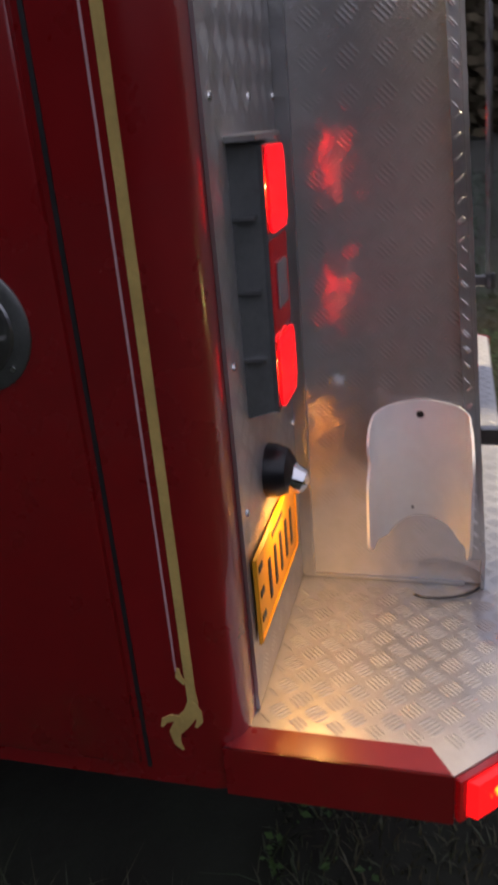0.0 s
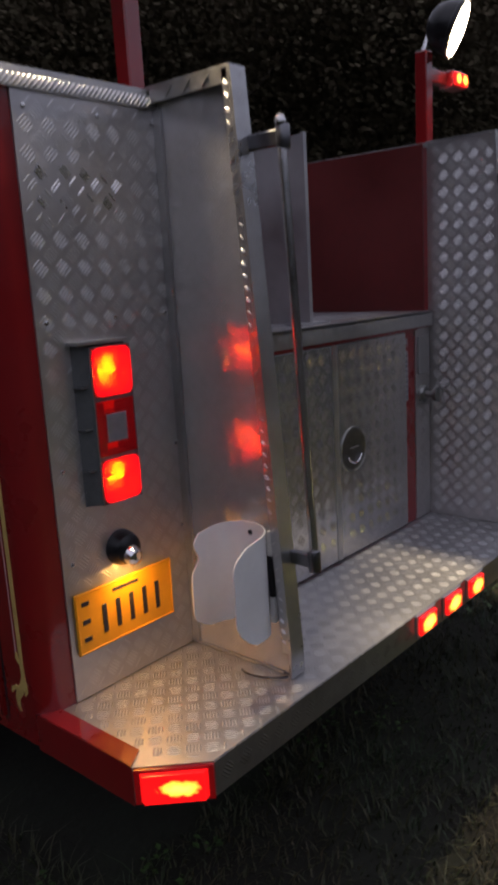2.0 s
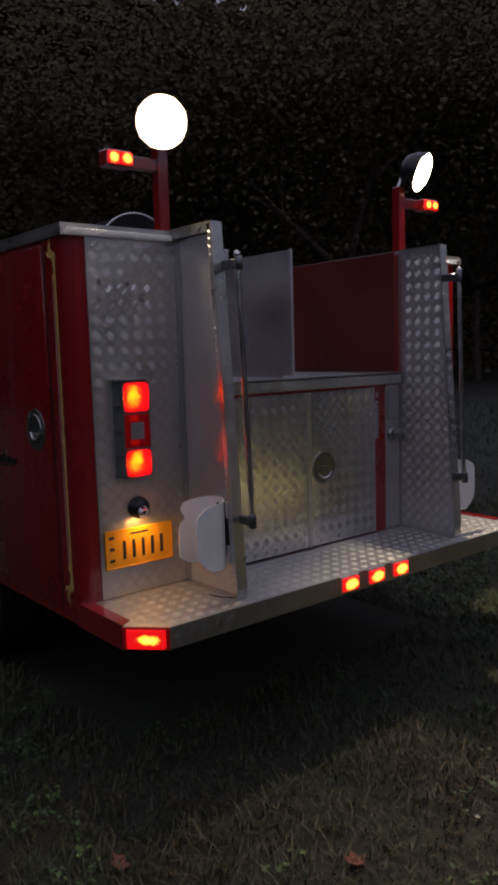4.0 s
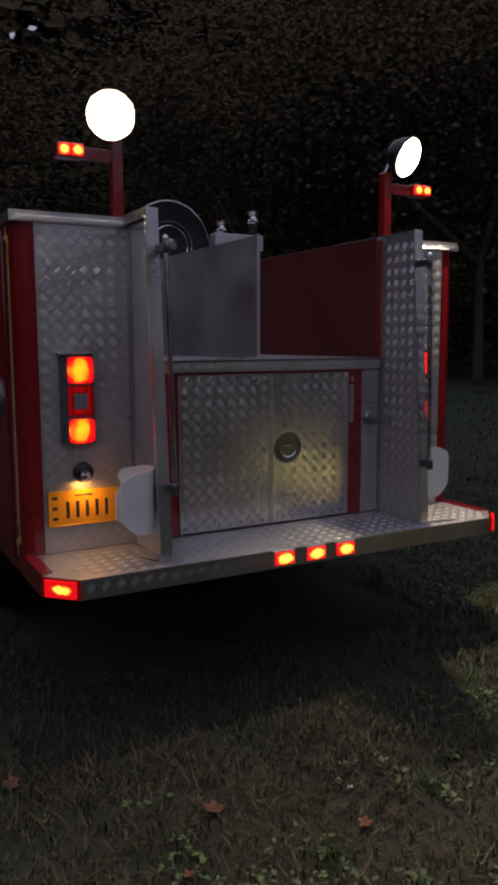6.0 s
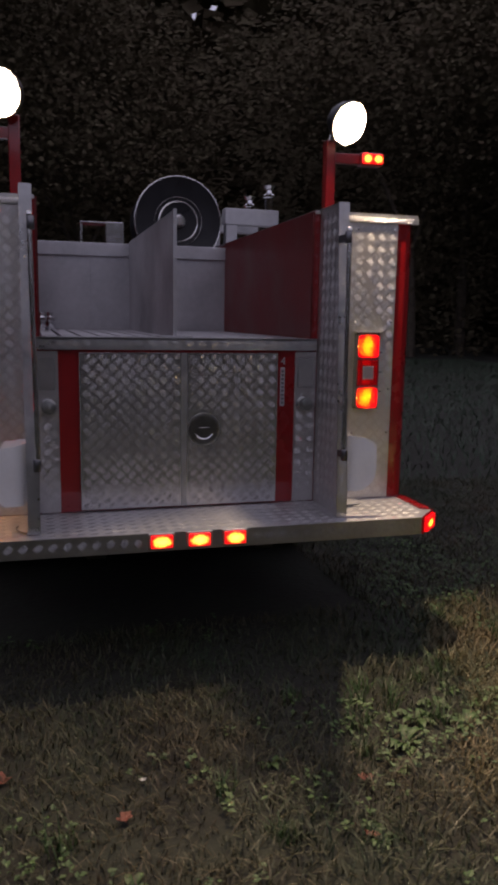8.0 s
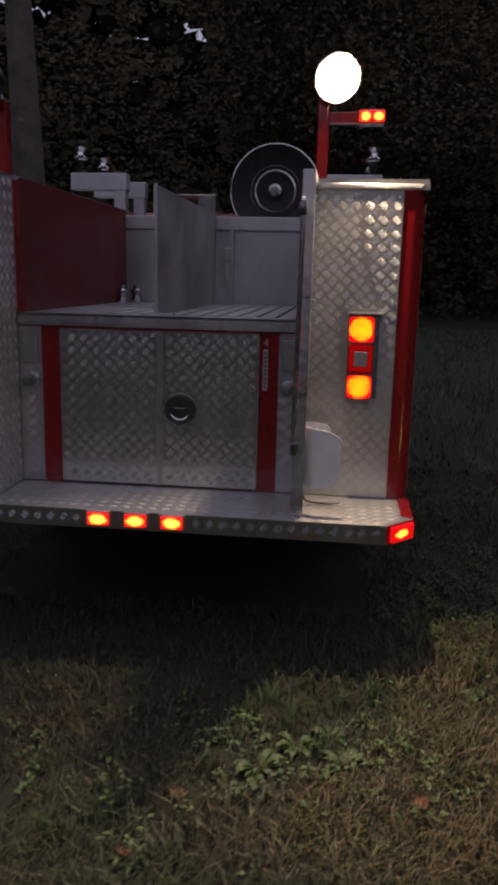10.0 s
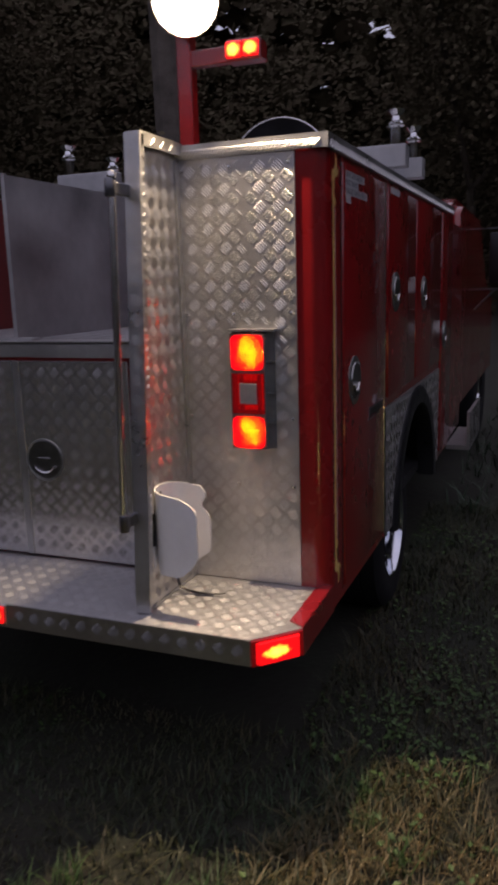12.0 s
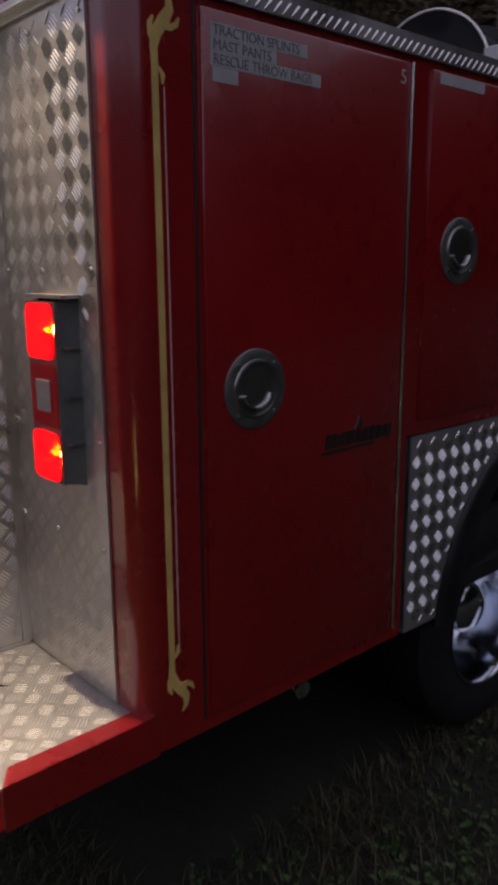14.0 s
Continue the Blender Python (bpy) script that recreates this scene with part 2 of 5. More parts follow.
def box(bm, lo, hi, bevel=0.0, seg=1):
    c = [(a + b) / 2 for a, b in zip(lo, hi)]
    s = [abs(b - a) for a, b in zip(lo, hi)]
    r = bmesh.ops.create_cube(bm, size=1, matrix=Matrix.Translation(c) @ Matrix.Diagonal((*s, 1)))
    if bevel:
        edges = list({e for v in r["verts"] for e in v.link_edges})
        bmesh.ops.bevel(bm, geom=edges, offset=bevel, segments=seg, affect="EDGES", profile=0.5)
    return bm


def boxes(*specs, bevel=0.0, seg=1):
    bm = bmesh.new()
    for lo, hi in specs:
        box(bm, lo, hi, bevel, seg)
    return bm


def prism(bm, pts, axis, a, b):
    """Extrudes a polygon given in the two other axes, in their order, from a to b along axis."""
    def at(p, h):
        return {"x": (h, p[0], p[1]), "y": (p[0], h, p[1]), "z": (p[0], p[1], h)}[axis]
    va, vb = [bm.verts.new(at(p, a)) for p in pts], [bm.verts.new(at(p, b)) for p in pts]
    bm.faces.new(va)
    bm.faces.new(list(reversed(vb)))
    for i in range(len(pts)):
        j = (i + 1) % len(pts)
        bm.faces.new((va[i], vb[i], vb[j], va[j]))
    return bm


def rod(bm, p, q, r, seg=16, r2=None):
    p, q = Vector(p), Vector(q)
    m = Matrix.Translation((p + q) / 2) @ (q - p).to_track_quat("Z", "Y").to_matrix().to_4x4()
    bmesh.ops.create_cone(bm, cap_ends=True, segments=seg, radius1=r, radius2=r if r2 is None else r2, depth=(q - p).length, matrix=m)
    return bm


def lathe(bm, profile, centre, way, seg=32, close=False, lid=True):
    """Turns (radius, height) points round the line through centre along way."""
    m = Matrix.Translation(centre) @ Vector(way).to_track_quat("Z", "Y").to_matrix().to_4x4()
    rings = []
    for r, h in profile:
        rings.append([bm.verts.new(m @ Vector((r * math.cos(2 * math.pi * k / seg), r * math.sin(2 * math.pi * k / seg), h))) for k in range(seg)])
    pairs = list(zip(rings, rings[1:])) + ([(rings[-1], rings[0])] if close else [])
    for a, b in pairs:
        for k in range(seg):
            bm.faces.new((a[k], a[(k + 1) % seg], b[(k + 1) % seg], b[k]))
    if not close:
        if lid and profile[0][0] > 1e-4:
            bm.faces.new(rings[0])
        if profile[-1][0] > 1e-4:
            bm.faces.new(list(reversed(rings[-1])))
    bmesh.ops.remove_doubles(bm, verts=bm.verts, dist=1e-5)
    return bm


def tube(bm, pts, r, seg=8):
    """A bent rod through pts."""
    pts = [Vector(p) for p in pts]
    side = (pts[1] - pts[0]).cross(pts[2] - pts[1]).normalized()
    rings = []
    for k, p in enumerate(pts):
        d = (pts[min(k + 1, len(pts) - 1)] - pts[max(k - 1, 0)]).normalized()
        e = side.cross(d)
        rings.append([bm.verts.new(p + (side * math.cos(2 * math.pi * j / seg) + e * math.sin(2 * math.pi * j / seg)) * r) for j in range(seg)])
    for a, b in zip(rings, rings[1:]):
        for j in range(seg):
            bm.faces.new((a[j], a[(j + 1) % seg], b[(j + 1) % seg], b[j]))
    bm.faces.new(list(reversed(rings[0]))), bm.faces.new(rings[-1])
    return bm


def raw(name, verts, faces, mat, parent=None):
    me = bpy.data.meshes.new(name)
    me.from_pydata(verts, [], faces)
    me.materials.append(mat)
    ob = new(name, me)
    ob.parent = parent
    return ob


PITCH = 0.058


def tread(parent, origin, u, v, inside, span, h=0.0008, mat=None, fine=1.0):
    """Raised five-bar clusters on a panel: origin, in-plane ways u and v, the panel's (u0, u1, v0, v1), and a test of what lies on it."""
    o, u, v = Vector(origin), Vector(u), Vector(v)
    n = u.cross(v).normalized()
    verts, faces = [], []
    u0, u1, v0, v1 = span
    pitch = PITCH * fine
    du, dv = ((u1 - u0) % pitch) / 2, ((v1 - v0) % pitch) / 2
    for i in range(int((u1 - u0) / pitch * 2) + 2):
        for j in range(int((v1 - v0) / pitch * 2) + 2):
            if (i + j) % 2:
                continue
            cu, cv = u0 + du + i * pitch / 2, v0 + dv + j * pitch / 2
            turn = math.pi / 4 if i % 2 == 0 else -math.pi / 4
            a, b = Vector((math.cos(turn), math.sin(turn))), Vector((-math.sin(turn), math.cos(turn)))
            for k in range(-2, 3):
                half = (0.0182 - 0.0016 * abs(k)) * fine
                c = Vector((cu, cv)) + b * (k * 0.0072 * fine)
                ends = [c - a * half, c + a * half]
                if not all(u0 + 0.002 < e.x < u1 - 0.002 and v0 + 0.002 < e.y < v1 - 0.002 and inside(e.x, e.y) for e in ends):
                    continue
                s = len(verts)
                w = 0.0026 * fine
                for along, across, up in ((-half, 0, 0), (-half * .6, -w, 0), (half * .6, -w, 0), (half, 0, 0), (half * .6, w, 0), (-half * .6, w, 0),
                                          (-half * .6, 0, h), (half * .6, 0, h)):
                    p = c + a * along + b * across
                    verts.append(o + u * p.x + v * p.y + n * up)
                faces += [(s, s + 1, s + 6), (s + 1, s + 2, s + 7, s + 6), (s + 2, s + 3, s + 7), (s + 3, s + 4, s + 7), (s + 4, s + 5, s + 6, s + 7), (s + 5, s, s + 6)]
    ob = raw("tread_relief", verts, faces, mat or WORN, parent)
    return tagged(ob, kind="stuff")


def slanted_bars(parent, origin, u, span, mat, h=0.0022, step=0.0125):
    """One close row of slanted raised bars along a narrow edge."""
    o, u, v = Vector(origin), Vector(u), Vector((0, 0, 1))
    n = u.cross(v).normalized()
    u0, u1, v0, v1 = span
    rise = v1 - v0
    verts, faces = [], []
    for k in range(int((u1 - u0 - rise) / step)):
        a = u0 + 0.004 + k * step
        m = len(verts)
        for p, q, up in ((0, v0, 0), (0.0075, v0 + 0.002, 0), (0.0075 + rise * 0.7, v1 - 0.002, 0), (0.0065 + rise * 0.7, v1, 0), (rise * 0.7 - 0.001, v1 - 0.002, 0), (-0.001, v0 + 0.002, 0),
                         (0.0035, v0 + 0.005, h), (0.0035 + rise * 0.66, v1 - 0.005, h)):
            verts.append(o + u * (a + p) + v * q + n * up)
        faces += [(m, m + 1, m + 6), (m + 1, m + 2, m + 7, m + 6), (m + 2, m + 3, m + 7), (m + 3, m + 4, m + 7), (m + 4, m + 5, m + 6, m + 7), (m + 5, m, m + 6)]
    return tagged(raw("tread_relief", verts, faces, mat, parent), kind="stuff")


def writing(text, size, m, mat, parent, name="lettering"):
    c = bpy.data.curves.new(name, "FONT")
    c.body, c.size, c.extrude, c.align_x = text, size, 0.0004, "LEFT"
    tmp = bpy.data.objects.new(name, c)
    scene.collection.objects.link(tmp)
    me = bpy.data.meshes.new_from_object(tmp.evaluated_get(bpy.context.evaluated_depsgraph_get()))
    bpy.data.objects.remove(tmp)
    me.transform(m)
    me.materials.clear()
    me.materials.append(mat)
    ob = new(name, me)
    ob.parent = parent
    return ob

# ---- the lawn ----


def lawn_height(x, y):
    return 0.035 * noise.noise((x * 0.35, y * 0.35, 0)) + 0.012 * noise.noise((x * 2.1, y * 2.1, 3)) - 0.01


bm = bmesh.new()
steps = [0.0]
while steps[-1] < 1500:
    steps.append(steps[-1] + max(0.16, steps[-1] * 0.045) if steps[-1] > 6 else steps[-1] + 0.16)
line = [-s for s in reversed(steps[1:])] + steps
grid = [[bm.verts.new((x, y, lawn_height(x, y) if abs(x) < 60 and abs(y) < 60 else 0)) for y in line] for x in line]
for i in range(len(line) - 1):
    for j in range(len(line) - 1):
        bm.faces.new((grid[i][j], grid[i + 1][j], grid[i + 1][j + 1], grid[i][j + 1]))
lawn = obj("ground", bm, GRASS_SOIL, 60)
tagged(lawn, "rough lawn soil under short grass at night", "lawn", kind="structure")

# ---- the fire engine ----
truck = new("fire_engine")
tagged(truck, "red fire engine with aluminium tread plate rear step and lit floodlamps", "fire engine")
WHEEL_Y, WHEEL_Z = 1.57, 0.50


def arc(cx, cy, r, a0, a1, n):
    return [(cx + r * math.cos(radians(a0 + (a1 - a0) * k / n)), cy + r * math.sin(radians(a0 + (a1 - a0) * k / n))) for k in range(n + 1)]


def mirrored(pts, s):
    return [(s * p[0], p[1]) for p in pts]


def flat(s, y, z, rise=0.0):
    """The pose of a drawing on the truck's side: x forwards or back as it reads, y up."""
    return pose(s * (1.1735 + rise), y, z, 90, 0, 90 * s)


def side_marks(s):
    """Label tapes, compartment numbers and the maker's badge on one side."""
    def tape(y0, y1, z0, z1, lines, size):
        bm = boxes(((s * 1.1730, y0, z0), (s * 1.1738, y1, z1)))
        t = part("label_tape", bm, LABEL, truck, "pale grey label tape", 0)
        for k, text in enumerate(lines):
            writing(text, size, flat(s, y0 + 0.006 if s > 0 else y1 - 0.006, z0 + 0.004, 0.0005), GREYINK, t)
    if s > 0:
        tape(0.186, 0.435, 1.928, 1.952, ["TRACTION SPLINTS"], 0.025)
        tape(0.186, 0.350, 1.9035, 1.9275, ["MAST PANTS"], 0.025)
        tape(0.186, 0.475, 1.879, 1.903, ["RESCUE THROW BAGS"], 0.025)
        bm = boxes(((s * 1.1730, 0.190, 1.853), (s * 1.1738, 0.252, 1.8785)))
        part("label_tape", bm, LABEL, truck, "pale grey label tape", 0)
        bm = boxes(((s * 1.1730, 0.885, 1.945), (s * 1.1738, 1.075, 1.970)))
        part("label_tape", bm, LABEL, truck, "pale grey label tape", 0)
        writing("5", 0.045, flat(s, 0.735, 1.925), LABEL, truck)
    # badge: a slanted word shape in raised dark metal on a bar
    y0 = 0.50 if s > 0 else 0.745
    bm = bmesh.new()
    for k in range(9):
        y = y0 + s * (0.006 + k * 0.0265)
        prism(bm, [(y, 1.118), (y + s * 0.019, 1.118), (y + s * 0.025, 1.150 - 0.006 * (k % 3 == 1)), (y + s * 0.006, 1.150)], "x", s * 1.1732, s * 1.1768)
    prism(bm, [(y0 - s * 0.004, 1.104), (y0 + s * 0.18, 1.108), (y0 + s * 0.18, 1.113), (y0 - s * 0.002, 1.111)], "x", s * 1.1732, s * 1.1762)
    prism(bm, [(y0 + s * 0.11, 1.152), (y0 + s * 0.135, 1.152), (y0 + s * 0.128, 1.182), (y0 + s * 0.12, 1.165)], "x", s * 1.1732, s * 1.1762)
    part("badge", bm, BADGE, truck, "raised dark metal badge", 0)


def side_body(s):
    """One side's compartments: rounded rear corner, bay over the wheel, and its front."""
    bm = bmesh.new()
    corner = [(0.64, 0.0)] + arc(1.165 - 0.055, 0.055, 0.055, -90, 0, 8) + [(1.165, 0.82), (0.64, 0.82)]
    prism(bm, mirrored(corner, s), "z", 0.55, 2.02)
    prism(bm, mirrored([(0.64, 0.82), (1.165, 0.82), (1.165, 2.34), (0.64, 2.34)], s), "z", 1.10, 2.02)
    prism(bm, mirrored([(0.64, 2.34), (1.165, 2.34), (1.165, 2.83), (0.64, 2.83)], s), "z", 0.55, 2.02)
    body = part("body_side", bm, RED, truck, "glossy deep red painted body side")
    # roof tread strip
    bm = boxes(((s * 0.64, -0.006, 2.02), (s * 1.172, 2.84, 2.036)))
    box(bm, (s * 1.166, 0.0, 1.992), (s * 1.174, 2.84, 2.02))
    box(bm, (s * 0.672, -0.014, 1.992), (s * 1.174, -0.0065, 2.02))
    trim = part("roof_trim", bm, ALU, truck, "aluminium tread plate edge trim along the roof")
    slanted_bars(trim, (s * 1.1742, 0, 0), (0, s, 0), (0.0 if s > 0 else -2.84, 2.84 if s > 0 else 0.0, 1.9925, 2.0195), DOORBARS, step=0.024)
    slanted_bars(trim, (0, -0.0142, 0), (1, 0, 0), (min(s * 0.672, s * 1.17), max(s * 0.672, s * 1.17), 1.9925, 2.0195), DOORBARS)
    # doors with latch, hinge strip and seams
    for y0, y1, z0, z1, ly, lz in ((0.165, 0.775, 0.585, 1.975, 0.292, 1.28), (0.86, 1.48, 1.135, 1.975, 1.0, 1.562), (1.52, 2.31, 1.135, 1.975, 1.72, 1.54),
                                   (2.38, 2.80, 0.585, 1.975, 2.48, 1.28)):
        bm = bmesh.new()
        box(bm, (s * 1.150, y0, z0), (s * 1.173, y1, z1), 0.006, 2)
        door = part("compartment_door", bm, RED, truck, "glossy red compartment door")
        x = s * 1.173
        bm = bmesh.new()
        lathe(bm, [(0.083, 0), (0.083, 0.003), (0.080, 0.0045), (0.062, 0.0045)], (x, ly, lz), (s, 0, 0), 40)
        part("door_latch", bm, LATCH, door, "round steel slam latch plate")
        bm = lathe(bmesh.new(), [(0.0618, 0.0048), (0.060, 0.0085), (0.055, 0.0098), (0.048, 0.0070), (0.038, 0.0054), (0.001, 0.0052)], (x, ly, lz), (s, 0, 0), 40)
        part("latch_bowl", bm, BOWL, door, "shallow polished bowl of the latch")
        bm = bmesh.new()
        pts = [(ly + 0.037 * math.cos(radians(a)), lz - 0.002 + 0.037 * math.sin(radians(a))) for a in range(195, 350, 15)]
        tube(bm, [(x + s * 0.0085, y, z) for y, z in pts], 0.0042)
        part("latch_ring", bm, STEEL, door, "bright steel latch ring")
        for a in (45, 135, 225, 315):
            bm = rod(bmesh.new(), (x + s * 0.004, ly + 0.072 * math.cos(radians(a)), lz + 0.072 * math.sin(radians(a))),
                     (x + s * 0.0065, ly + 0.072 * math.cos(radians(a)), lz + 0.072 * math.sin(radians(a))), 0.004, 8)
            part("screw", bm, STEEL, door)
        if z0 < 1 and y0 < 1:
            bm = bmesh.new()
            rod(bm, (s * 1.172, y1 + 0.007, z0), (s * 1.172, y1 + 0.007, z1), 0.0045, 10)
            part("hinge", bm, STEEL, door, "long bright steel piano hinge")
    # rubber seam lines between doors
    for lo, hi in (((s * 1.164, 0.150, 0.58), (s * 1.1668, 0.156, 1.98)), ((s * 1.164, 1.497, 1.13), (s * 1.168, 1.503, 1.98))):
        part("door_seal", boxes((lo, hi)), CHASSIS, truck)
    # wheel arch panel with the round opening
    hole = arc(WHEEL_Y, WHEEL_Z, 0.585, 185, -5, 36)
    hole = [(y, max(z, 0.55)) for y, z in hole]
    bm = bmesh.new()
    top = [(0.833, 1.095)] + [(y, 1.095) for y, z in hole[1:-1]] + [(2.335, 1.095)]
    bot = [(0.833, 0.55)] + hole[1:-1] + [(2.335, 0.55)]
    sheet = []
    for x in (s * 1.155, s * 1.170):
        sheet.append(([bm.verts.new((x, *p)) for p in bot], [bm.verts.new((x, *p)) for p in top]))
    for b, t in sheet:
        for k in range(len(b) - 1):
            bm.faces.new((b[k], b[k + 1], t[k + 1], t[k]))
    for row in (0, 1):
        for k in range(len(bot) - 1):
            bm.faces.new((sheet[0][row][k], sheet[0][row][k + 1], sheet[1][row][k + 1], sheet[1][row][k]))
    panel = part("wheel_arch_panel", bm, TREAD, truck, "aluminium tread plate panel round the wheel arch", 20)
    tread(panel, (s * 1.1702, 0, 0), (0, s, 0), (0, 0, 1), lambda a, b: (abs(a) - WHEEL_Y) ** 2 + (b - WHEEL_Z) ** 2 > 0.592 ** 2,
          ((0.838 if s > 0 else -2.33), (2.33 if s > 0 else -0.838), 0.555, 1.09), 0.0019, BARS)
    # black rubber flare
    bm = bmesh.new()
    prof = [(0.588, 1.165), (0.592, 1.173), (0.580, 1.184), (0.555, 1.190), (0.505, 1.186), (0.495, 1.17), (0.498, 1.10), (0.580, 1.10)]
    rows = []
    for k in range(41):
        a = radians(2 + 176 * k / 40)
        rows.append([bm.verts.new((s * x, WHEEL_Y + r * math.cos(a), WHEEL_Z + r * math.sin(a))) for r, x in prof])
    for a, b in zip(rows, rows[1:]):
        for k in range(len(prof)):
            bm.faces.new((a[k], a[(k + 1) % len(prof)], b[(k + 1) % len(prof)], b[k]))
    bm.faces.new(rows[0]), bm.faces.new(list(reversed(rows[-1])))
    part("wheel_flare", bm, BLACK, truck, "black rubber wheel arch flare")
    bm = bmesh.new()
    liner = arc(WHEEL_Y, WHEEL_Z, 0.60, 180, 0, 24)
    va = [bm.verts.new((s * 1.15, *p)) for p in liner]
    vb = [bm.verts.new((s * 0.55, *p)) for p in liner]
    for k in range(len(liner) - 1):
        bm.faces.new((va[k], va[k + 1], vb[k + 1], vb[k]))
    box(bm, (s * 0.54, 0.82, 0.45), (s * 0.55, 2.34, 1.10))
    part("wheel_well", bm, CHASSIS, truck)
    # wheel: twin tyres on a deep polished rim
    wheel = new("wheel")
    wheel.parent = truck
    tagged(wheel, "black truck wheel with a deep polished rim")
    hub_y, hub_z = 1.43, 0.382
    for x0 in (0.975, 0.70):
        c = (s * x0, hub_y, hub_z)
        bm = bmesh.new()
        lathe(bm, [(0.224, -0.095), (0.232, -0.112), (0.29, -0.122), (0.352, -0.114), (0.378, -0.095), (0.382, -0.035), (0.374, -0.031), (0.374, -0.022), (0.382, -0.018),
                   (0.382, 0.018), (0.374, 0.022), (0.374, 0.031), (0.382, 0.035), (0.378, 0.095), (0.352, 0.114), (0.29, 0.122), (0.232, 0.112), (0.224, 0.095)], c, (s, 0, 0), 56, close=True)
        part("tyre", bm, RUBBER, wheel)
    c = (s * 0.975, hub_y, hub_z)
    bm = bmesh.new()
    lathe(bm, [(0.225, 0.100), (0.234, 0.112), (0.234, 0.118), (0.225, 0.116), (0.217, 0.100), (0.213, 0.05), (0.207, -0.02), (0.198, -0.075), (0.180, -0.09), (0.15, -0.088), (0.10, -0.08),
               (0.088, -0.06), (0.084, 0.03), (0.06, 0.05), (0.001, 0.055)], c, (s, 0, 0), 56, lid=False)
    part("rim", bm, POLISHED, wheel, "deep polished metal rim")
    for k in range(8):
        a = 2 * math.pi * k / 8
        q = Vector((0, 0.124 * math.cos(a), 0.124 * math.sin(a))) + Vector(c)
        bm = rod(bmesh.new(), q + Vector((-s * 0.10, 0, 0)), q + Vector((-s * 0.05, 0, 0)), 0.014, 6)
        part("lug_nut", bm, STEEL, wheel)
    # lettering and small fittings on the side
    side_marks(s)
    # gold stripe with scrolls, and the pale pinstripe beside it
    bm = boxes(((s * 1.1645, 0.062, 0.74), (s * 1.1665, 0.076, 1.87)))
    for z, d in ((0.74, -1), (1.87, 1)):
        for lift, stroke in enumerate((((0.069, 0.0, 0.007), (0.068, 0.022, 0.008), (0.074, 0.045, 0.011), (0.090, 0.066, 0.012), (0.103, 0.086, 0.009), (0.101, 0.106, 0.006), (0.093, 0.118, 0.002)),
                       ((0.073, 0.020, 0.004), (0.062, 0.040, 0.006), (0.061, 0.058, 0.005), (0.068, 0.070, 0.002)),
                       ((0.088, 0.058, 0.005), (0.104, 0.057, 0.006), (0.117, 0.064, 0.005), (0.122, 0.076, 0.002)),
                       ((0.076, -0.010, 0.003), (0.085, -0.022, 0.005), (0.084, -0.036, 0.002)))):
            edge = []
            for k, (y, h, w) in enumerate(stroke):
                ya, ha, _ = stroke[max(0, k - 1)]
                yb, hb, _ = stroke[min(len(stroke) - 1, k + 1)]
                run = math.hypot(yb - ya, hb - ha)
                edge.append(((y - (hb - ha) / run * w, z + d * (h + (yb - ya) / run * w)), (y + (hb - ha) / run * w, z + d * (h - (yb - ya) / run * w))))
            for (p0, p1), (q0, q1) in zip(edge, edge[1:]):
                prism(bm, [p0, p1, q1, q0], "x", s * 1.1645, s * (1.1664 + 0.0004 * lift))
    part("gold_stripe", bm, GOLD, truck, "gold leaf stripe with scrolled ends", 0)
    bm = boxes(((s * 1.1645, 0.0865, 0.77), (s * 1.1662, 0.0895, 1.83)))
    part("pinstripe", bm, PINSTRIPE, truck, "thin pale pinstripe", 0)


for s in (1, -1):
    side_body(s)


# ---- rear step ----
half = [(-1.165, 0.02), (-1.165, -0.300), (-1.05, -0.420), (1.05, -0.420), (1.165, -0.300), (1.165, 0.02)]
bm = prism(bmesh.new(), half, "z", 0.552, 0.633)
step = part("rear_step", bm, DECK, truck, "aluminium tread plate rear step with cut corners", 0)


def on_step(x, y):
    return abs(x) < 1.118 and abs(x) + 0.958 * -y < 1.43


tread(step, (0, 0, 0.6332), (1, 0, 0), (0, 1, 0), lambda x, y: on_step(x, y) and abs(x) > 0.68, (-1.118, 1.118, -0.418, -0.004), 0.0008, DECKBARS)
tread(step, (0, 0, 0.6332), (1, 0, 0), (0, 1, 0), lambda x, y: abs(x) < 0.68, (-1.118, 1.118, -0.418, -0.004), 0.0011, DECKBARS)
bm = boxes(((-1.049, -0.4222, 0.553), (1.049, -0.4202, 0.631)))
fascia = part("step_fascia", bm, FASCIA, truck, "dull aluminium tread plate front edge of the step", 0)
tread(fascia, (0, -0.4224, 0), (1, 0, 0), (0, 0, 1), lambda x, z: x > 0.24 and 0.570 < z < 0.618, (0.22, 1.05, 0.556, 0.632), 0.0012, FASCIA)
tread(fascia, (0, -0.4224, 0), (1, 0, 0), (0, 0, 1), lambda x, z: x < -0.24 and 0.570 < z < 0.618, (-1.05, -0.22, 0.556, 0.632), 0.0016, FASCIA)
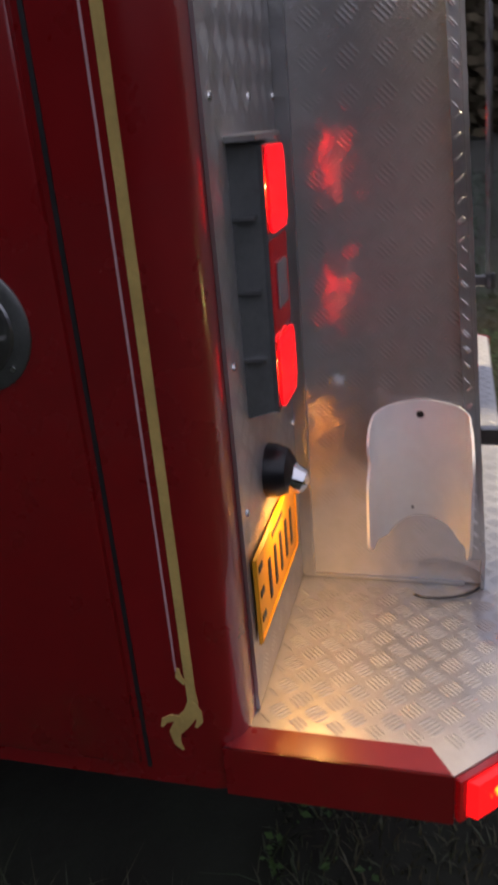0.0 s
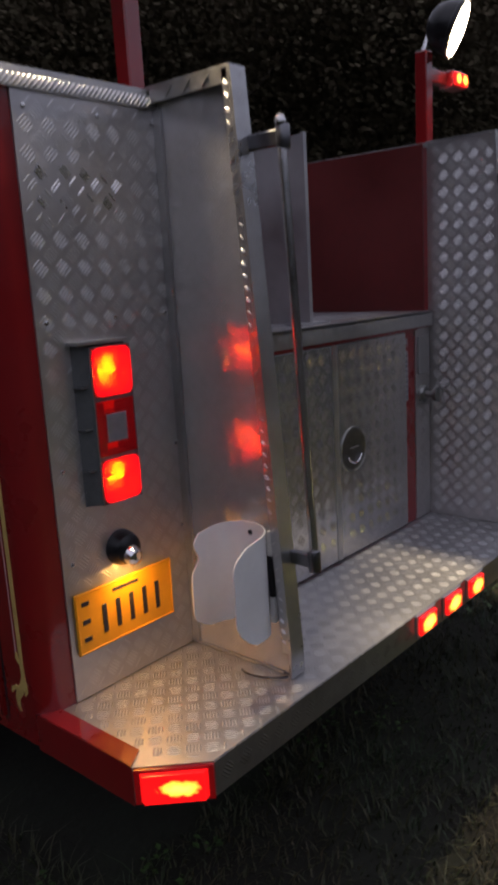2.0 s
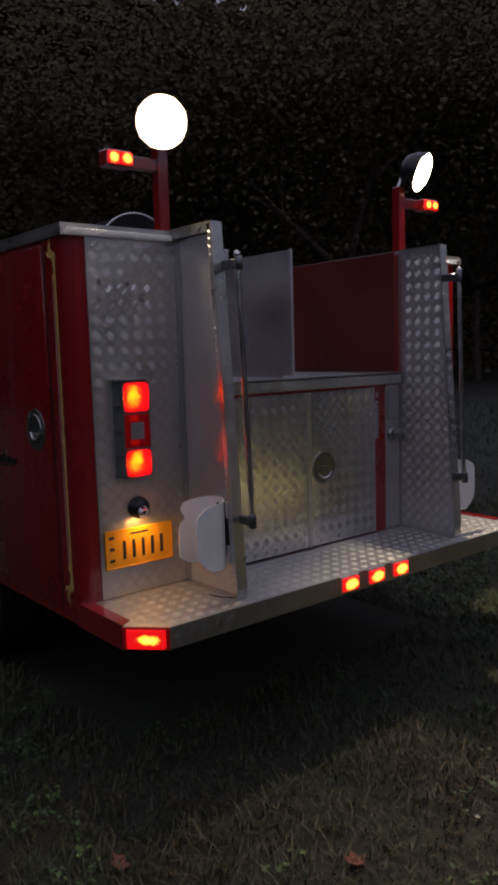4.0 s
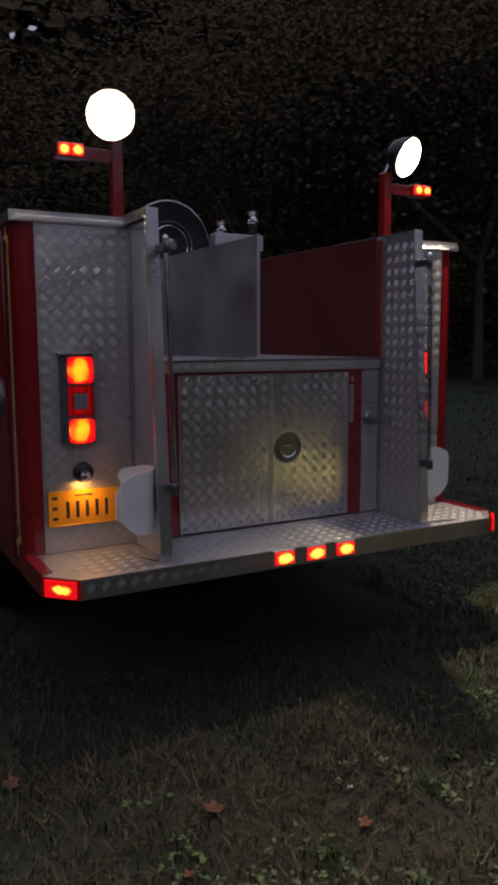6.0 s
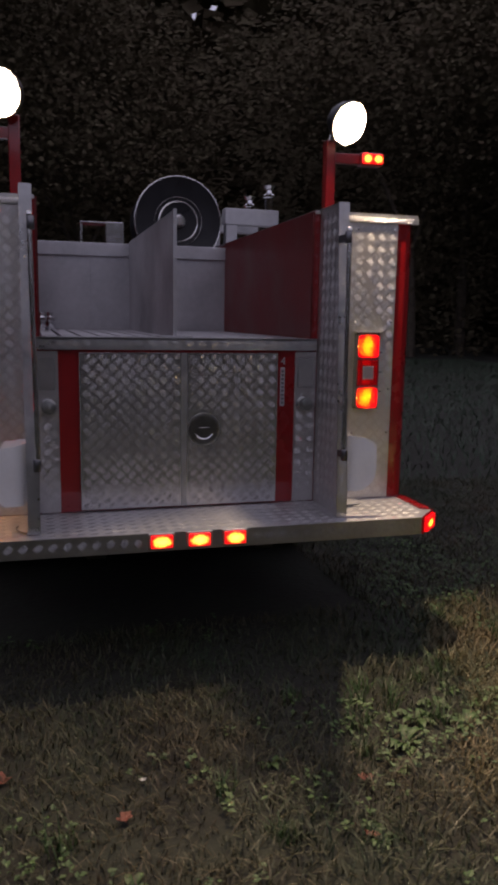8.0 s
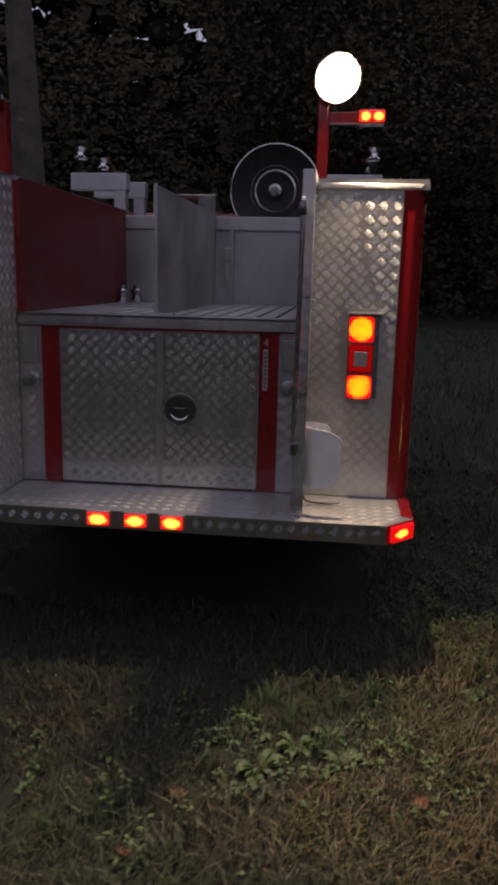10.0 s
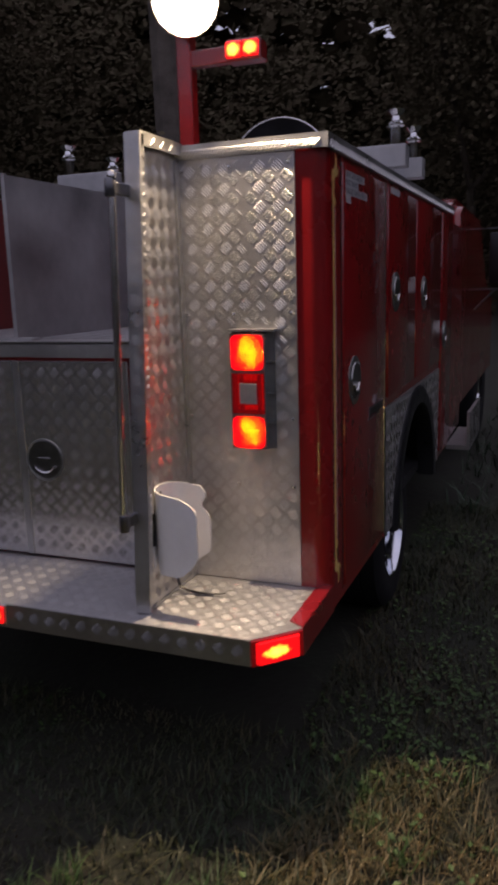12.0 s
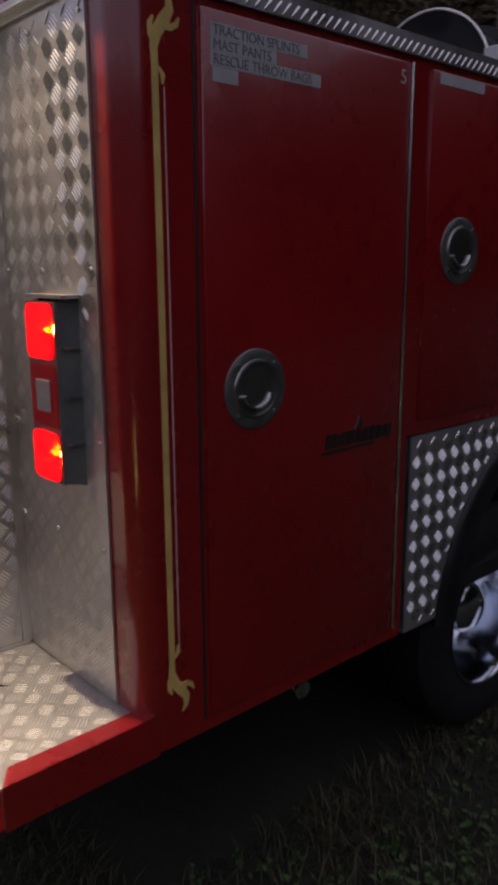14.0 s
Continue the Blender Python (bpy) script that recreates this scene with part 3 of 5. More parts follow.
for s in (1, -1):
    bm = bmesh.new()
    prism(bm, mirrored([(1.118, 0.012), (1.118, -0.27), (1.168, -0.302), (1.168, 0.03)], s), "z", 0.6335, 0.6375)
    prism(bm, mirrored([(1.1655, 0.03), (1.1655, -0.301), (1.169, -0.303), (1.169, 0.03)], s), "z", 0.548, 0.6375)
    part("step_edge", bm, RED, truck, "red painted edge of the rear step", 0)
    # corner lamp on the cut corner
    a, b = Vector((s * 1.163, -0.303, 0)), Vector((s * 1.050, -0.421, 0))
    d, n = (b - a).normalized(), Vector((s * 0.715, -0.70, 0))
    bm = bmesh.new()
    prism(bm, [tuple((a + n * o + d * t)[:2]) for o, t in ((0.002, 0.0), (0.002, 0.163), (0.012, 0.163), (0.012, 0.0))], "z", 0.556, 0.632)
    corner = part("corner_lamp", bm, DARKLENS, truck, "lit red marker lamp on the cut corner of the step")
    bm = bmesh.new()
    prism(bm, [tuple((a + n * o + d * t)[:2]) for o, t in ((0.012, 0.012), (0.012, 0.151), (0.026, 0.143), (0.026, 0.02))], "z", 0.563, 0.626)
    part("lens", bm, CORNER, corner, "glowing red lens")
for x in (-0.162, 0.0, 0.157):
    bm = boxes(((x - 0.057, -0.428, 0.560), (x + 0.057, -0.420, 0.632)), bevel=0.003)
    unit = part("marker_lamp", bm, ALU, truck, "lit red marker lamp set in the step's edge")
    bm = boxes(((x - 0.047, -0.438, 0.568), (x + 0.047, -0.426, 0.624)), bevel=0.004)
    part("lens", bm, MARK, unit, "glowing red lens")

# ---- rear columns, wings, tail lights ----


def column(s):
    edge = 1.068 if s > 0 else 1.077
    lo, hi = min(s * 0.672, s * edge), max(s * 0.672, s * edge)
    bm = boxes(((lo, -0.006, 0.636), (hi, -0.0005, 2.0)))
    panel = part("tread_panel", bm, TREAD, truck, "aluminium tread plate rear panel", 0)
    clear = lambda x, z: not (0.83 < abs(x) < 0.985 and 1.08 < z < 1.48) and not (s < 0 and -1.07 < x < -0.75 and 0.74 < z < 0.9)
    # the upper outer relief is crisp, the rest scuffed
    rubbed = lambda x, z: -1.045 < x < -0.80 and abs(z - 1.81) < 0.055 and noise.noise((x * 45, 0, z * 45)) > -0.15
    crisp = lambda x, z: x > 0.90 + 0.35 * max(0.0, 1.75 - z)
    tread(panel, (0, -0.0062, 0), (1, 0, 0), (0, 0, 1), lambda x, z: z < 1.42 and clear(x, z), (lo, hi, 0.64, 1.99), 0.0006 if s > 0 else 0.0005)
    tread(panel, (0, -0.0062, 0), (1, 0, 0), (0, 0, 1), lambda x, z: z > 1.40 and clear(x, z) and not (s > 0 and crisp(x, z)) and not (s < 0 and rubbed(x, z)), (lo, hi, 0.64, 1.99), 0.0009 if s > 0 else 0.0006)
    if s < 0:
        tread(panel, (0, -0.0062, 0), (1, 0, 0), (0, 0, 1), rubbed, (lo, hi, 0.64, 1.99), 0.0016, BARS)
    if s > 0:
        tread(panel, (0, -0.0062, 0), (1, 0, 0), (0, 0, 1), lambda x, z: z > 1.40 and clear(x, z) and crisp(x, z), (lo, hi, 0.64, 1.99), 0.0014, DOORBARS)
    for x in (0.70, 0.86, 1.05):
        for z in (0.97, 1.19, 1.52, 1.96):
            if not (0.83 < x < 0.99 and 1.07 < z < 1.48):
                bm = lathe(bmesh.new(), [(0.006, 0), (0.005, 0.003), (0.001, 0.004)], (s * x, -0.006, z), (0, -1, 0), 8)
                part("bolt", bm, STEEL, panel)
    # wing: a folded sheet standing rearwards
    prof = [(0.0, 0.636), (-0.352, 0.636), (-0.352, 0.70), (-0.262, 2.035), (0.0, 2.035)]
    bm = prism(bmesh.new(), prof, "x", s * 0.668, s * 0.682)
    wing = part("wing_panel", bm, WING if s < 0 else TREAD, truck, "upright aluminium tread plate wing on the step", 0)

    def on_wing(y, z):
        return y > -0.342 + max(0, z - 0.70) * 0.0674 and z < 2.03
    for x, way in ((0.6822, 1), (0.6678, -1)):
        f = s * way
        tread(wing, (s * x, 0, 0), (0, f, 0), (0, 0, 1), lambda a, z, f=f: on_wing(f * a, z), (min(-f * 0.352, -f * 0.008), max(-f * 0.352, -f * 0.008), 0.64, 2.03), 0.00022 if s < 0 < way else 0.0011, WING if s < 0 < way else DOORBARS)
    # plain rear flange
    bm = bmesh.new()
    for x0, x1, d0, d1 in ((0.652, 0.702, -0.004, 0.003), ):
        pts = [(-0.352 + d0, 0.637), (-0.352 + d1, 0.637), (-0.352 + d1, 0.70), (-0.262 + d1, 2.04), (-0.262 + d0, 2.04), (-0.352 + d0, 0.70)]
        prism(bm, pts, "x", s * x0, s * x1)
    box(bm, (s * 0.662, -0.262, 2.034), (s * 0.702, 0.0, 2.042))
    flange = part("wing_flange", bm, ALU, wing, "folded aluminium tread plate flange", 0)
    rise = Vector((0, 0.09, 1.34)).normalized()
    tread(flange, (0, -0.3564, 0.70), (1, 0, 0), rise, lambda a, b: True, (min(s * 0.652, s * 0.702), max(s * 0.652, s * 0.702), 0.0, 1.343), 0.0006 if s > 0 else 0.0003, ALU)
    # narrow lip turned down along the top
    bm = boxes(((s * 0.6985, -0.256, 2.004), (s * 0.7018, -0.012, 2.0338)))
    lip = part("wing_lip", bm, ALU, wing, "tread plate lip along the wing's top", 0)
    tread(lip, (s * 0.7020, 0, 0), (0, s, 0), (0, 0, 1), lambda a, b: True, (min(-s * 0.258, -s * 0.012), max(-s * 0.258, -s * 0.012), 2.002, 2.036), 0.0024, DOORBARS)
    # the flange's own return along the rear edge
    bm = prism(bmesh.new(), [(-0.3485, 0.70), (-0.330, 0.70), (-0.240, 2.033), (-0.2585, 2.033)], "x", s * 0.6985, s * 0.7018)
    back_lip = part("flange_return", bm, ALU, wing, "narrow folded return of the flange", 0)
    tread(back_lip, (s * 0.7020, 0, 0), (0, s, 0), (0, 0, 1), lambda a, z: -0.347 + (z - 0.70) * 0.0674 < s * a < -0.331 + (z - 0.70) * 0.0674, (min(-s * 0.352, -s * 0.235), max(-s * 0.352, -s * 0.235), 0.70, 2.03), 0.0012, DOORBARS, 0.5)
    # weld bead and angle in the corner
    bm = boxes(((s * 0.6825, -0.030, 0.64), (s * 0.692, -0.0065, 1.99)))
    box(bm, (s * 0.683, -0.32, 0.634), (s * 0.690, -0.01, 0.640))
    part("corner_angle", bm, ALU, wing, "", 0)
    # grab rail on two flat brackets
    bm = rod(bmesh.new(), (s * 0.664, -0.366, 1.905), (s * 0.654, -0.404, 0.915), 0.0105, 20)
    lathe(bm, [(0.001, 0.016), (0.009, 0.013), (0.0125, 0.004), (0.0125, -0.006), (0.0105, -0.010)], (s * 0.664, -0.366, 1.910), (0, 0.04, 1), 16)
    rail = part("grab_rail", bm, STEEL, truck, "upright stainless steel grab rail")
    for z, y0, y1 in ((1.880, -0.27, -0.368), (0.935, -0.338, -0.405)):
        bm = bmesh.new()
        box(bm, (s * 0.652, y1 + 0.008, z - 0.017), (s * 0.668, y0, z + 0.017), 0.003)
        lathe(bm, [(0.001, -0.026), (0.014, -0.025), (0.0155, -0.021), (0.0155, 0.021), (0.014, 0.025), (0.001, 0.026)], (s * 0.659, y1, z), (0, 0.04, 1), 20)
        part("rail_bracket", bm, BADGE, rail, "dark cast rail bracket")
    # tail light
    bm = bmesh.new()
    back = [(0.842, 1.099), (0.982, 1.099), (0.982, 1.476), (0.842, 1.476)]
    front = [(0.842, 1.104), (0.958, 1.104), (0.958, 1.466), (0.842, 1.466)]
    vb, vf = [bm.verts.new((s * x, -0.004, z)) for x, z in back], [bm.verts.new((s * x, -0.046, z)) for x, z in front]
    bm.faces.new(vb)
    for k in range(4):
        bm.faces.new((vb[k], vb[(k + 1) % 4], vf[(k + 1) % 4], vf[k]))
    unit = part("tail_light", bm, SMOKE, truck, "tall three-lamp tail light in a dark housing", 0)
    unit.location = (s * 0.018, 0.005, -0.005)
    for z in (1.187, 1.282, 1.378):
        part("rib", boxes(((s * 0.9605, -0.042, z - 0.0025), (s * 0.980, -0.008, z + 0.0025))), SMOKE, unit, "", 0)
    for lo, hi in [((0.843, -0.052, z0), (0.957, -0.040, z1)) for z0, z1 in ((1.103, 1.107), (1.205, 1.217), (1.342, 1.354), (1.462, 1.466))] + [
            ((x0, -0.053, 1.103), (x1, -0.040, 1.466)) for x0, x1 in ((0.842, 0.846), (0.954, 0.958))]:
        part("bezel", boxes(((s * lo[0], lo[1], lo[2]), (s * hi[0], hi[1], hi[2]))), SMOKE, unit, "", 0)
    bm = boxes(((s * 0.838, -0.052, 1.472), (s * 0.988, -0.003, 1.479)))
    part("top_cap", bm, ALU, unit, "", 0)
    for z0, z1 in ((1.353, 1.463), (1.106, 1.207)):
        bm = bmesh.new()
        rim, cr = [], 0.018
        for cx, cz, a0 in ((0.954 - cr, z1 - cr, 0), (0.846 + cr, z1 - cr, 90), (0.846 + cr, z0 + cr, 180), (0.954 - cr, z0 + cr, 270)):
            rim += [(s * px, pz) for px, pz in arc(cx, cz, cr, a0, a0 + 90, 6)]
        prism(bm, rim, "y", -0.0585, -0.0545)
        part("red_lens", bm, LENS, unit, "glowing red lens")
        bm = bmesh.new()
        c, mid = (s * 0.90, -0.012, (z0 + z1) / 2), (z0 + z1) / 2
        lathe(bm, [(0.006, 0.0), (0.022, 0.006), (0.036, 0.018), (0.046, 0.031), (0.054, 0.041)], c, (0, -1, 0), 28)
        bowl = [f for f in bm.faces if len(f.verts) > 8 and f.calc_center_median().y < -0.04]
        bmesh.ops.delete(bm, geom=bowl, context="FACES")
        part("reflector", bm, REFLECT, unit, "bright lamp reflector")
        bm = bmesh.new()
        bmesh.ops.create_uvsphere(bm, u_segments=14, v_segments=8, radius=0.009, matrix=Matrix.Translation((s * 0.90, -0.032, mid)) @ Matrix.Diagonal((3.0, 0.8, 0.65, 1)))
        part("bulb", bm, BULB, unit, "lit bulb")
    bm = bmesh.new()
    box(bm, (s * 0.845, -0.0545, 1.216), (s * 0.955, -0.0525, 1.343), 0.0008)
    part("reflector_frame", bm, RING, unit, "red reflector with its own glow, round the reversing lamp")
    # Added glowing strips imitate red lamp light spilling behind the reflector.
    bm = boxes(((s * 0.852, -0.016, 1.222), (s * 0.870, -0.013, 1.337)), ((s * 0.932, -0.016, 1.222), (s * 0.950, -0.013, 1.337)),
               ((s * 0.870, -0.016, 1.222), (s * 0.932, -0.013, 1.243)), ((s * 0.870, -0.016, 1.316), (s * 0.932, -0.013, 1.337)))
    part("spill_glow_strip", bm, SPILL_GLOW, unit, "glowing strips standing in for red light spilling from the lamps", 0)
    # Added dark block and fins hide the strips' glow from oblique views.
    bm = boxes(((s * 0.870, -0.0515, 1.245), (s * 0.932, -0.012, 1.314)))
    for x in (0.851, 0.8705, 0.9315, 0.951):
        box(bm, (s * (x - 0.0007), -0.0515, 1.221), (s * (x + 0.0007), -0.012, 1.338))
    part("glow_mask", bm, SMOKE, unit, "", 0)
    bm = bmesh.new()
    box(bm, (s * 0.872, -0.058, 1.247), (s * 0.930, -0.0548, 1.312), 0.001)
    part("reversing_lens", bm, CLEARLENS, unit, "unlit clear reversing lens")
    # white holder: a wide plastic trough, open outwards, with rounded side flaps
    bm = bmesh.new()
    y_mid, r, rows = -0.238, 0.083, []

    def section(t):
        """Along the trough's wall, from its back (0) to the rim of a flap (1): outwards and sideways."""
        if t < 0.55:
            a = t / 0.55 * math.pi / 2
            return 0.704 + 0.070 * (1 - math.cos(a)), r * math.sin(a)
        q = (t - 0.55) / 0.45
        return 0.774 + q * 0.100, r + 0.006 * q
    for k in range(33):
        z = 0.750 + 0.262 * k / 32
        q = k / 32
        near = 1.0 - 0.30 * max(0, 1 - q / 0.32) ** 2 - 0.26 * max(0, (q - 0.74) / 0.26) ** 2
        off = 0.84 - 0.25 * max(0, 1 - q / 0.17) ** 2 - 0.14 * max(0, (q - 0.68) / 0.32) ** 1.6 - 0.12 * math.exp(-((q - 0.70) / 0.09) ** 2)
        row = []
        for inset in (0, 0.0045):
            for j in range(29):
                g = 2 * j / 28 - 1
                x, y = section(abs(g) * (near if g < 0 else off))
                lift = 0.034 * max(0, 1 - (g * 2.0) ** 2) * max(0, 1 - q * 5) - 0.016 * abs(g) ** 1.5 * max(0, q * 6 - 5)
                row.append(bm.verts.new((s * (x + inset * (1 - abs(g)) ), y_mid + (y - inset * abs(g)) * (1 if g > 0 else -1), z + lift)))
        rows.append(row)
    for a, b in zip(rows, rows[1:]):
        for o in (0, 29):
            for j in range(28):
                bm.faces.new((a[o + j], a[o + j + 1], b[o + j + 1], b[o + j]))
        for j, k in ((0, 29), (28, 57)):
            bm.faces.new((a[j], a[k], b[k], b[j]))
    for row in (rows[0], rows[-1]):
        for j in range(28):
            bm.faces.new((row[j], row[j + 1], row[30 + j], row[29 + j]))
    holder = part("tool_holder", bm, WHITE, truck, "white plastic trough holder cut from pipe")
    holder.location = (-s * 0.020, 0, 0)
    for z0, z1 in ((0.765, 0.832), (0.936, 1.000)):
        part("mount_strip", boxes(((s * 0.7030, -0.306, z0), (s * 0.7160, -0.291, z1)), bevel=0.002), WHITE, holder, "white mounting strip")
    part("strap", boxes(((s * 0.7030, -0.308, 0.833), (s * 0.7180, -0.290, 0.935)), bevel=0.003), BLACK, holder, "black rubber strap")
    for y, z, rr in ((-0.235, 0.985, 0.007), (-0.222, 0.80, 0.003)):
        bm = lathe(bmesh.new(), [(rr, 0), (rr * 0.8, 0.002), (0.001, 0.003)], (s * 0.7085, y, z), (s, 0, 0), 12)
        part("screw", bm, BLACK, holder)
    # loose end of the strap, curled on the step
    pts = [(0.690, -0.150, 0.700), (0.694, -0.152, 0.664), (0.706, -0.158, 0.648), (0.735, -0.166, 0.643), (0.775, -0.172, 0.643), (0.815, -0.170, 0.642), (0.846, -0.160, 0.642), (0.858, -0.148, 0.642)]
    if s < 0:
        pts = [(0.706, -0.346, 0.643), (0.710, -0.344, 0.642), (0.718, -0.337, 0.642), (0.733, -0.320, 0.642), (0.744, -0.296, 0.642), (0.750, -0.270, 0.642), (0.750, -0.246, 0.642), (0.742, -0.228, 0.642)]
    part("strap_end", tube(bmesh.new(), [(s * x, y, z) for x, y, z in pts], 0.0045 if s > 0 else 0.0030), BLACK, holder, "loose end of the black rubber strap").location = (s * 0.020, 0, 0)
    # floodlamp on a red post, and the marker on its arm
    bm = boxes(((s * 0.690, 0.010, 2.036), (s * 0.738, 0.058, 2.36)), bevel=0.004)
    box(bm, (s * 0.72, 0.018, 2.262), (s * 0.872, 0.052, 2.308), 0.003)
    post = part("lamp_post", bm, RED, truck, "red painted square lamp post with a side arm")
    bm = boxes(((s * 0.862, -0.010, 2.254), (s * 0.972, 0.052, 2.314)), bevel=0.005)
    unit = part("upper_marker", bm, RED, truck, "lit red marker lamp on the post's arm")
    for x in (0.890, 0.944):
        bm = boxes(((s * x - 0.025, -0.020, 2.262), (s * x + 0.025, -0.008, 2.306)), bevel=0.004)
        part("lens", bm, MARK, unit, "glowing red lens")
    n = Vector((0.30, -0.86, -0.41) if s > 0 else (-0.40, -0.86, -0.22)).normalized()
    c = Vector((s * 0.767, -0.07, 2.42))
    bm = bmesh.new()
    lathe(bm, [(0.094, 0.008), (0.096, 0.0), (0.094, -0.012), (0.085, -0.05), (0.062, -0.088), (0.03, -0.105), (0.001, -0.108)], c, n, 40)
    lathe(bm, [(0.094, 0.006), (0.097, 0.002), (0.097, -0.010), (0.093, -0.014), (0.089, 0.002)], c, n, 40, close=True)
    flood = part("flood_lamp", bm, BLACK, truck, "round floodlamp, lit")
    bm = bmesh.new()
    lathe(bm, [(0.095, 0.0065), (0.06, 0.015), (0.001, 0.020)], c, n, 40)
    part("flood_lens", bm, FLOODLENS, flood, "glowing lens")
    bm = rod(bmesh.new(), c - n * 0.09, (s * 0.714, 0.034, 2.355), 0.012, 12)
    part("swivel", bm, STEEL, flood)
    lamp("flood_light", look(c + n * 0.024, c + n * 2), 0.045, FLOOD_WATTS[s], (1.0, 0.80, 0.52), FLOOD_SPREAD[s])
    if s > 0:
        # the sealed beam's bright core, thrown on the grass behind the engine
        spot = bpy.data.lights.new("flood_core", "SPOT")
        spot.energy, spot.color, spot.spot_size, spot.spot_blend, spot.shadow_soft_size = CORE_WATTS, (1.0, 0.70, 0.33), radians(15), 1.0, 0.05
        new("flood_core", spot).matrix_world = look(c + n * 0.026, CORE_AIM)


for s in (1, -1):
    column(s)

# ---- number plate and its lamp ----
bm = boxes(((-1.062, -0.014, 0.746), (-0.757, -0.010, 0.898)), bevel=0.0015)
plate = part("number_plate", bm, PLATE, truck, "orange number plate with dark characters")
bm = bmesh.new()
for lo, hi in (((-1.060, 0.748), (-0.759, 0.7525)), ((-1.060, 0.8915), (-0.759, 0.896)), ((-1.060, 0.748), (-1.0555, 0.896)), ((-0.7635, 0.748), (-0.759, 0.896))):
    box(bm, (lo[0], -0.0165, lo[1]), (hi[0], -0.0135, hi[1]), 0.001)
part("rim_bead", bm, PLATE, plate)
for k in range(5):
    x = -0.990 + 0.042 * k
    bm = boxes(((x + 0.004, -0.0158, 0.780), (x + 0.018, -0.0139, 0.852)), bevel=0.001)
    part("plate_mark", bm, INK, plate)
for k in range(3):
    bm = boxes(((-1.044, -0.0158, 0.776 + k * 0.044), (-1.022, -0.0139, 0.788 + k * 0.044)), bevel=0.001)
    part("plate_mark", bm, INK, plate)
bm = boxes(((-0.95, -0.0155, 0.872), (-0.87, -0.0139, 0.880)))
part("plate_mark", bm, INK, plate)
bm = bmesh.new()
lathe(bm, [(0.001, 0.046), (0.020, 0.044), (0.036, 0.034), (0.043, 0.016), (0.044, 0.0)], (-0.908, -0.006, 0.972), (0, -1, 0), 32)
hood = part("plate_lamp", bm, BLACK, truck, "round black number plate lamp with a chrome nose")
bm = bmesh.new()
lathe(bm, [(0.001, 0.034), (0.012, 0.032), (0.021, 0.024), (0.025, 0.0), (0.024, -0.03)], (-0.908, -0.040, 0.962), (0, -0.92, -0.38), 28)
part("nose", bm, CHROME, hood, "chrome lamp nose")
lamp("plate_light", look((-0.908, -0.058, 0.928), (-0.908, -0.03, 0.7)), 0.03, 0.42, (1.0, 0.50, 0.12))

# ---- centre of the rear: door, frame, ledge, hose bed ----
bm = boxes(((-0.655, 0.0, 0.636), (0.655, 0.06, 1.378)))
part("rear_wall", bm, RED, truck, "red painted frame round the rear door", 0)
bm = boxes(((-0.466, -0.016, 0.643), (0.468, 0.0, 1.368)), bevel=0.003)
door = part("rear_door", bm, DOORPLATE, truck, "aluminium tread plate rear door", 0)
tread(door, (0, -0.0162, 0), (1, 0, 0), (0, 0, 1), lambda x, z: (x - 0.105) ** 2 + (z - 1.01) ** 2 > 0.08 ** 2 and abs(x - 0.01) > 0.017, (-0.462, 0.464, 0.648, 1.364), 0.0006, DOORPLATE)
bm = boxes(((-0.004, -0.0185, 0.645), (0.024, -0.0155, 1.366)))
part("door_joint", bm, ALU, door, "", 0)
bm = bmesh.new()
c = (0.105, -0.016, 1.010)
lathe(bm, [(0.078, 0), (0.078, 0.003), (0.0765, 0.005), (0.073, 0.005), (0.071, 0.003)], c, (0, -1, 0), 40)
part("door_latch", bm, LATCH, door, "round steel latch rim")
# The bowl's dark colour takes the place of dark reflections in chrome.
bm = lathe(bmesh.new(), [(0.0708, 0.0032), (0.066, 0.0044), (0.060, 0.0040), (0.052, 0.0022), (0.030, 0.0014), (0.001, 0.0012)], c, (0, -1, 0), 40)
part("latch_bowl", bm, BADGE, door, "latch bowl coloured dark in place of dark reflections")
bm = bmesh.new()
tube(bm, [(c[0] + 0.046 * math.cos(radians(a)), -0.0245, c[2] + 0.046 * math.sin(radians(a))) for a in range(205, 340, 9)], 0.0036)
part("latch_ring", bm, CHROME, door, "bright lower arc of the latch ring")
bm = boxes(((c[0] - 0.026, -0.025, c[2] + 0.003), (c[0] + 0.026, -0.018, c[2] + 0.010)), bevel=0.003)
part("latch_handle", bm, BADGE, door, "dark steel latch handle")
for s in (1, -1):
    lo, hi = min(s * 0.556, s * 0.664), max(s * 0.556, s * 0.664)
    bm = boxes(((lo, -0.005, 0.638), (hi, 0.0, 1.372)))
    fill = part("tread_panel", bm, TREAD, truck, "narrow aluminium tread plate filler panel", 0)
    tread(fill, (0, -0.0052, 0), (1, 0, 0), (0, 0, 1), lambda x, z: not (1.18 < z < 1.36), (lo, hi, 0.642, 1.366), 0.0009, TREAD)
    bm = boxes(((s * 0.568, -0.012, 1.20), (s * 0.652, -0.005, 1.345)), bevel=0.004)
    plate2 = part("latch_plate", bm, ALU, fill, "smooth aluminium latch plate")
    bm = bmesh.new()
    lathe(bm, [(0.034, 0), (0.034, 0.010), (0.026, 0.018), (0.014, 0.020), (0.012, 0.05), (0.026, 0.055), (0.028, 0.07), (0.001, 0.076)], (s * 0.600, -0.006, 1.125), (0, -1, 0), 24)
    part("pull_knob", bm, LATCH, fill, "darkened steel pull knob")
bm = boxes(((0.484, -0.0014, 1.112), (0.506, 0.0, 1.298)))
tape = part("label_tape", bm, LABEL, truck, "pale upright label tape with dark writing", 0)
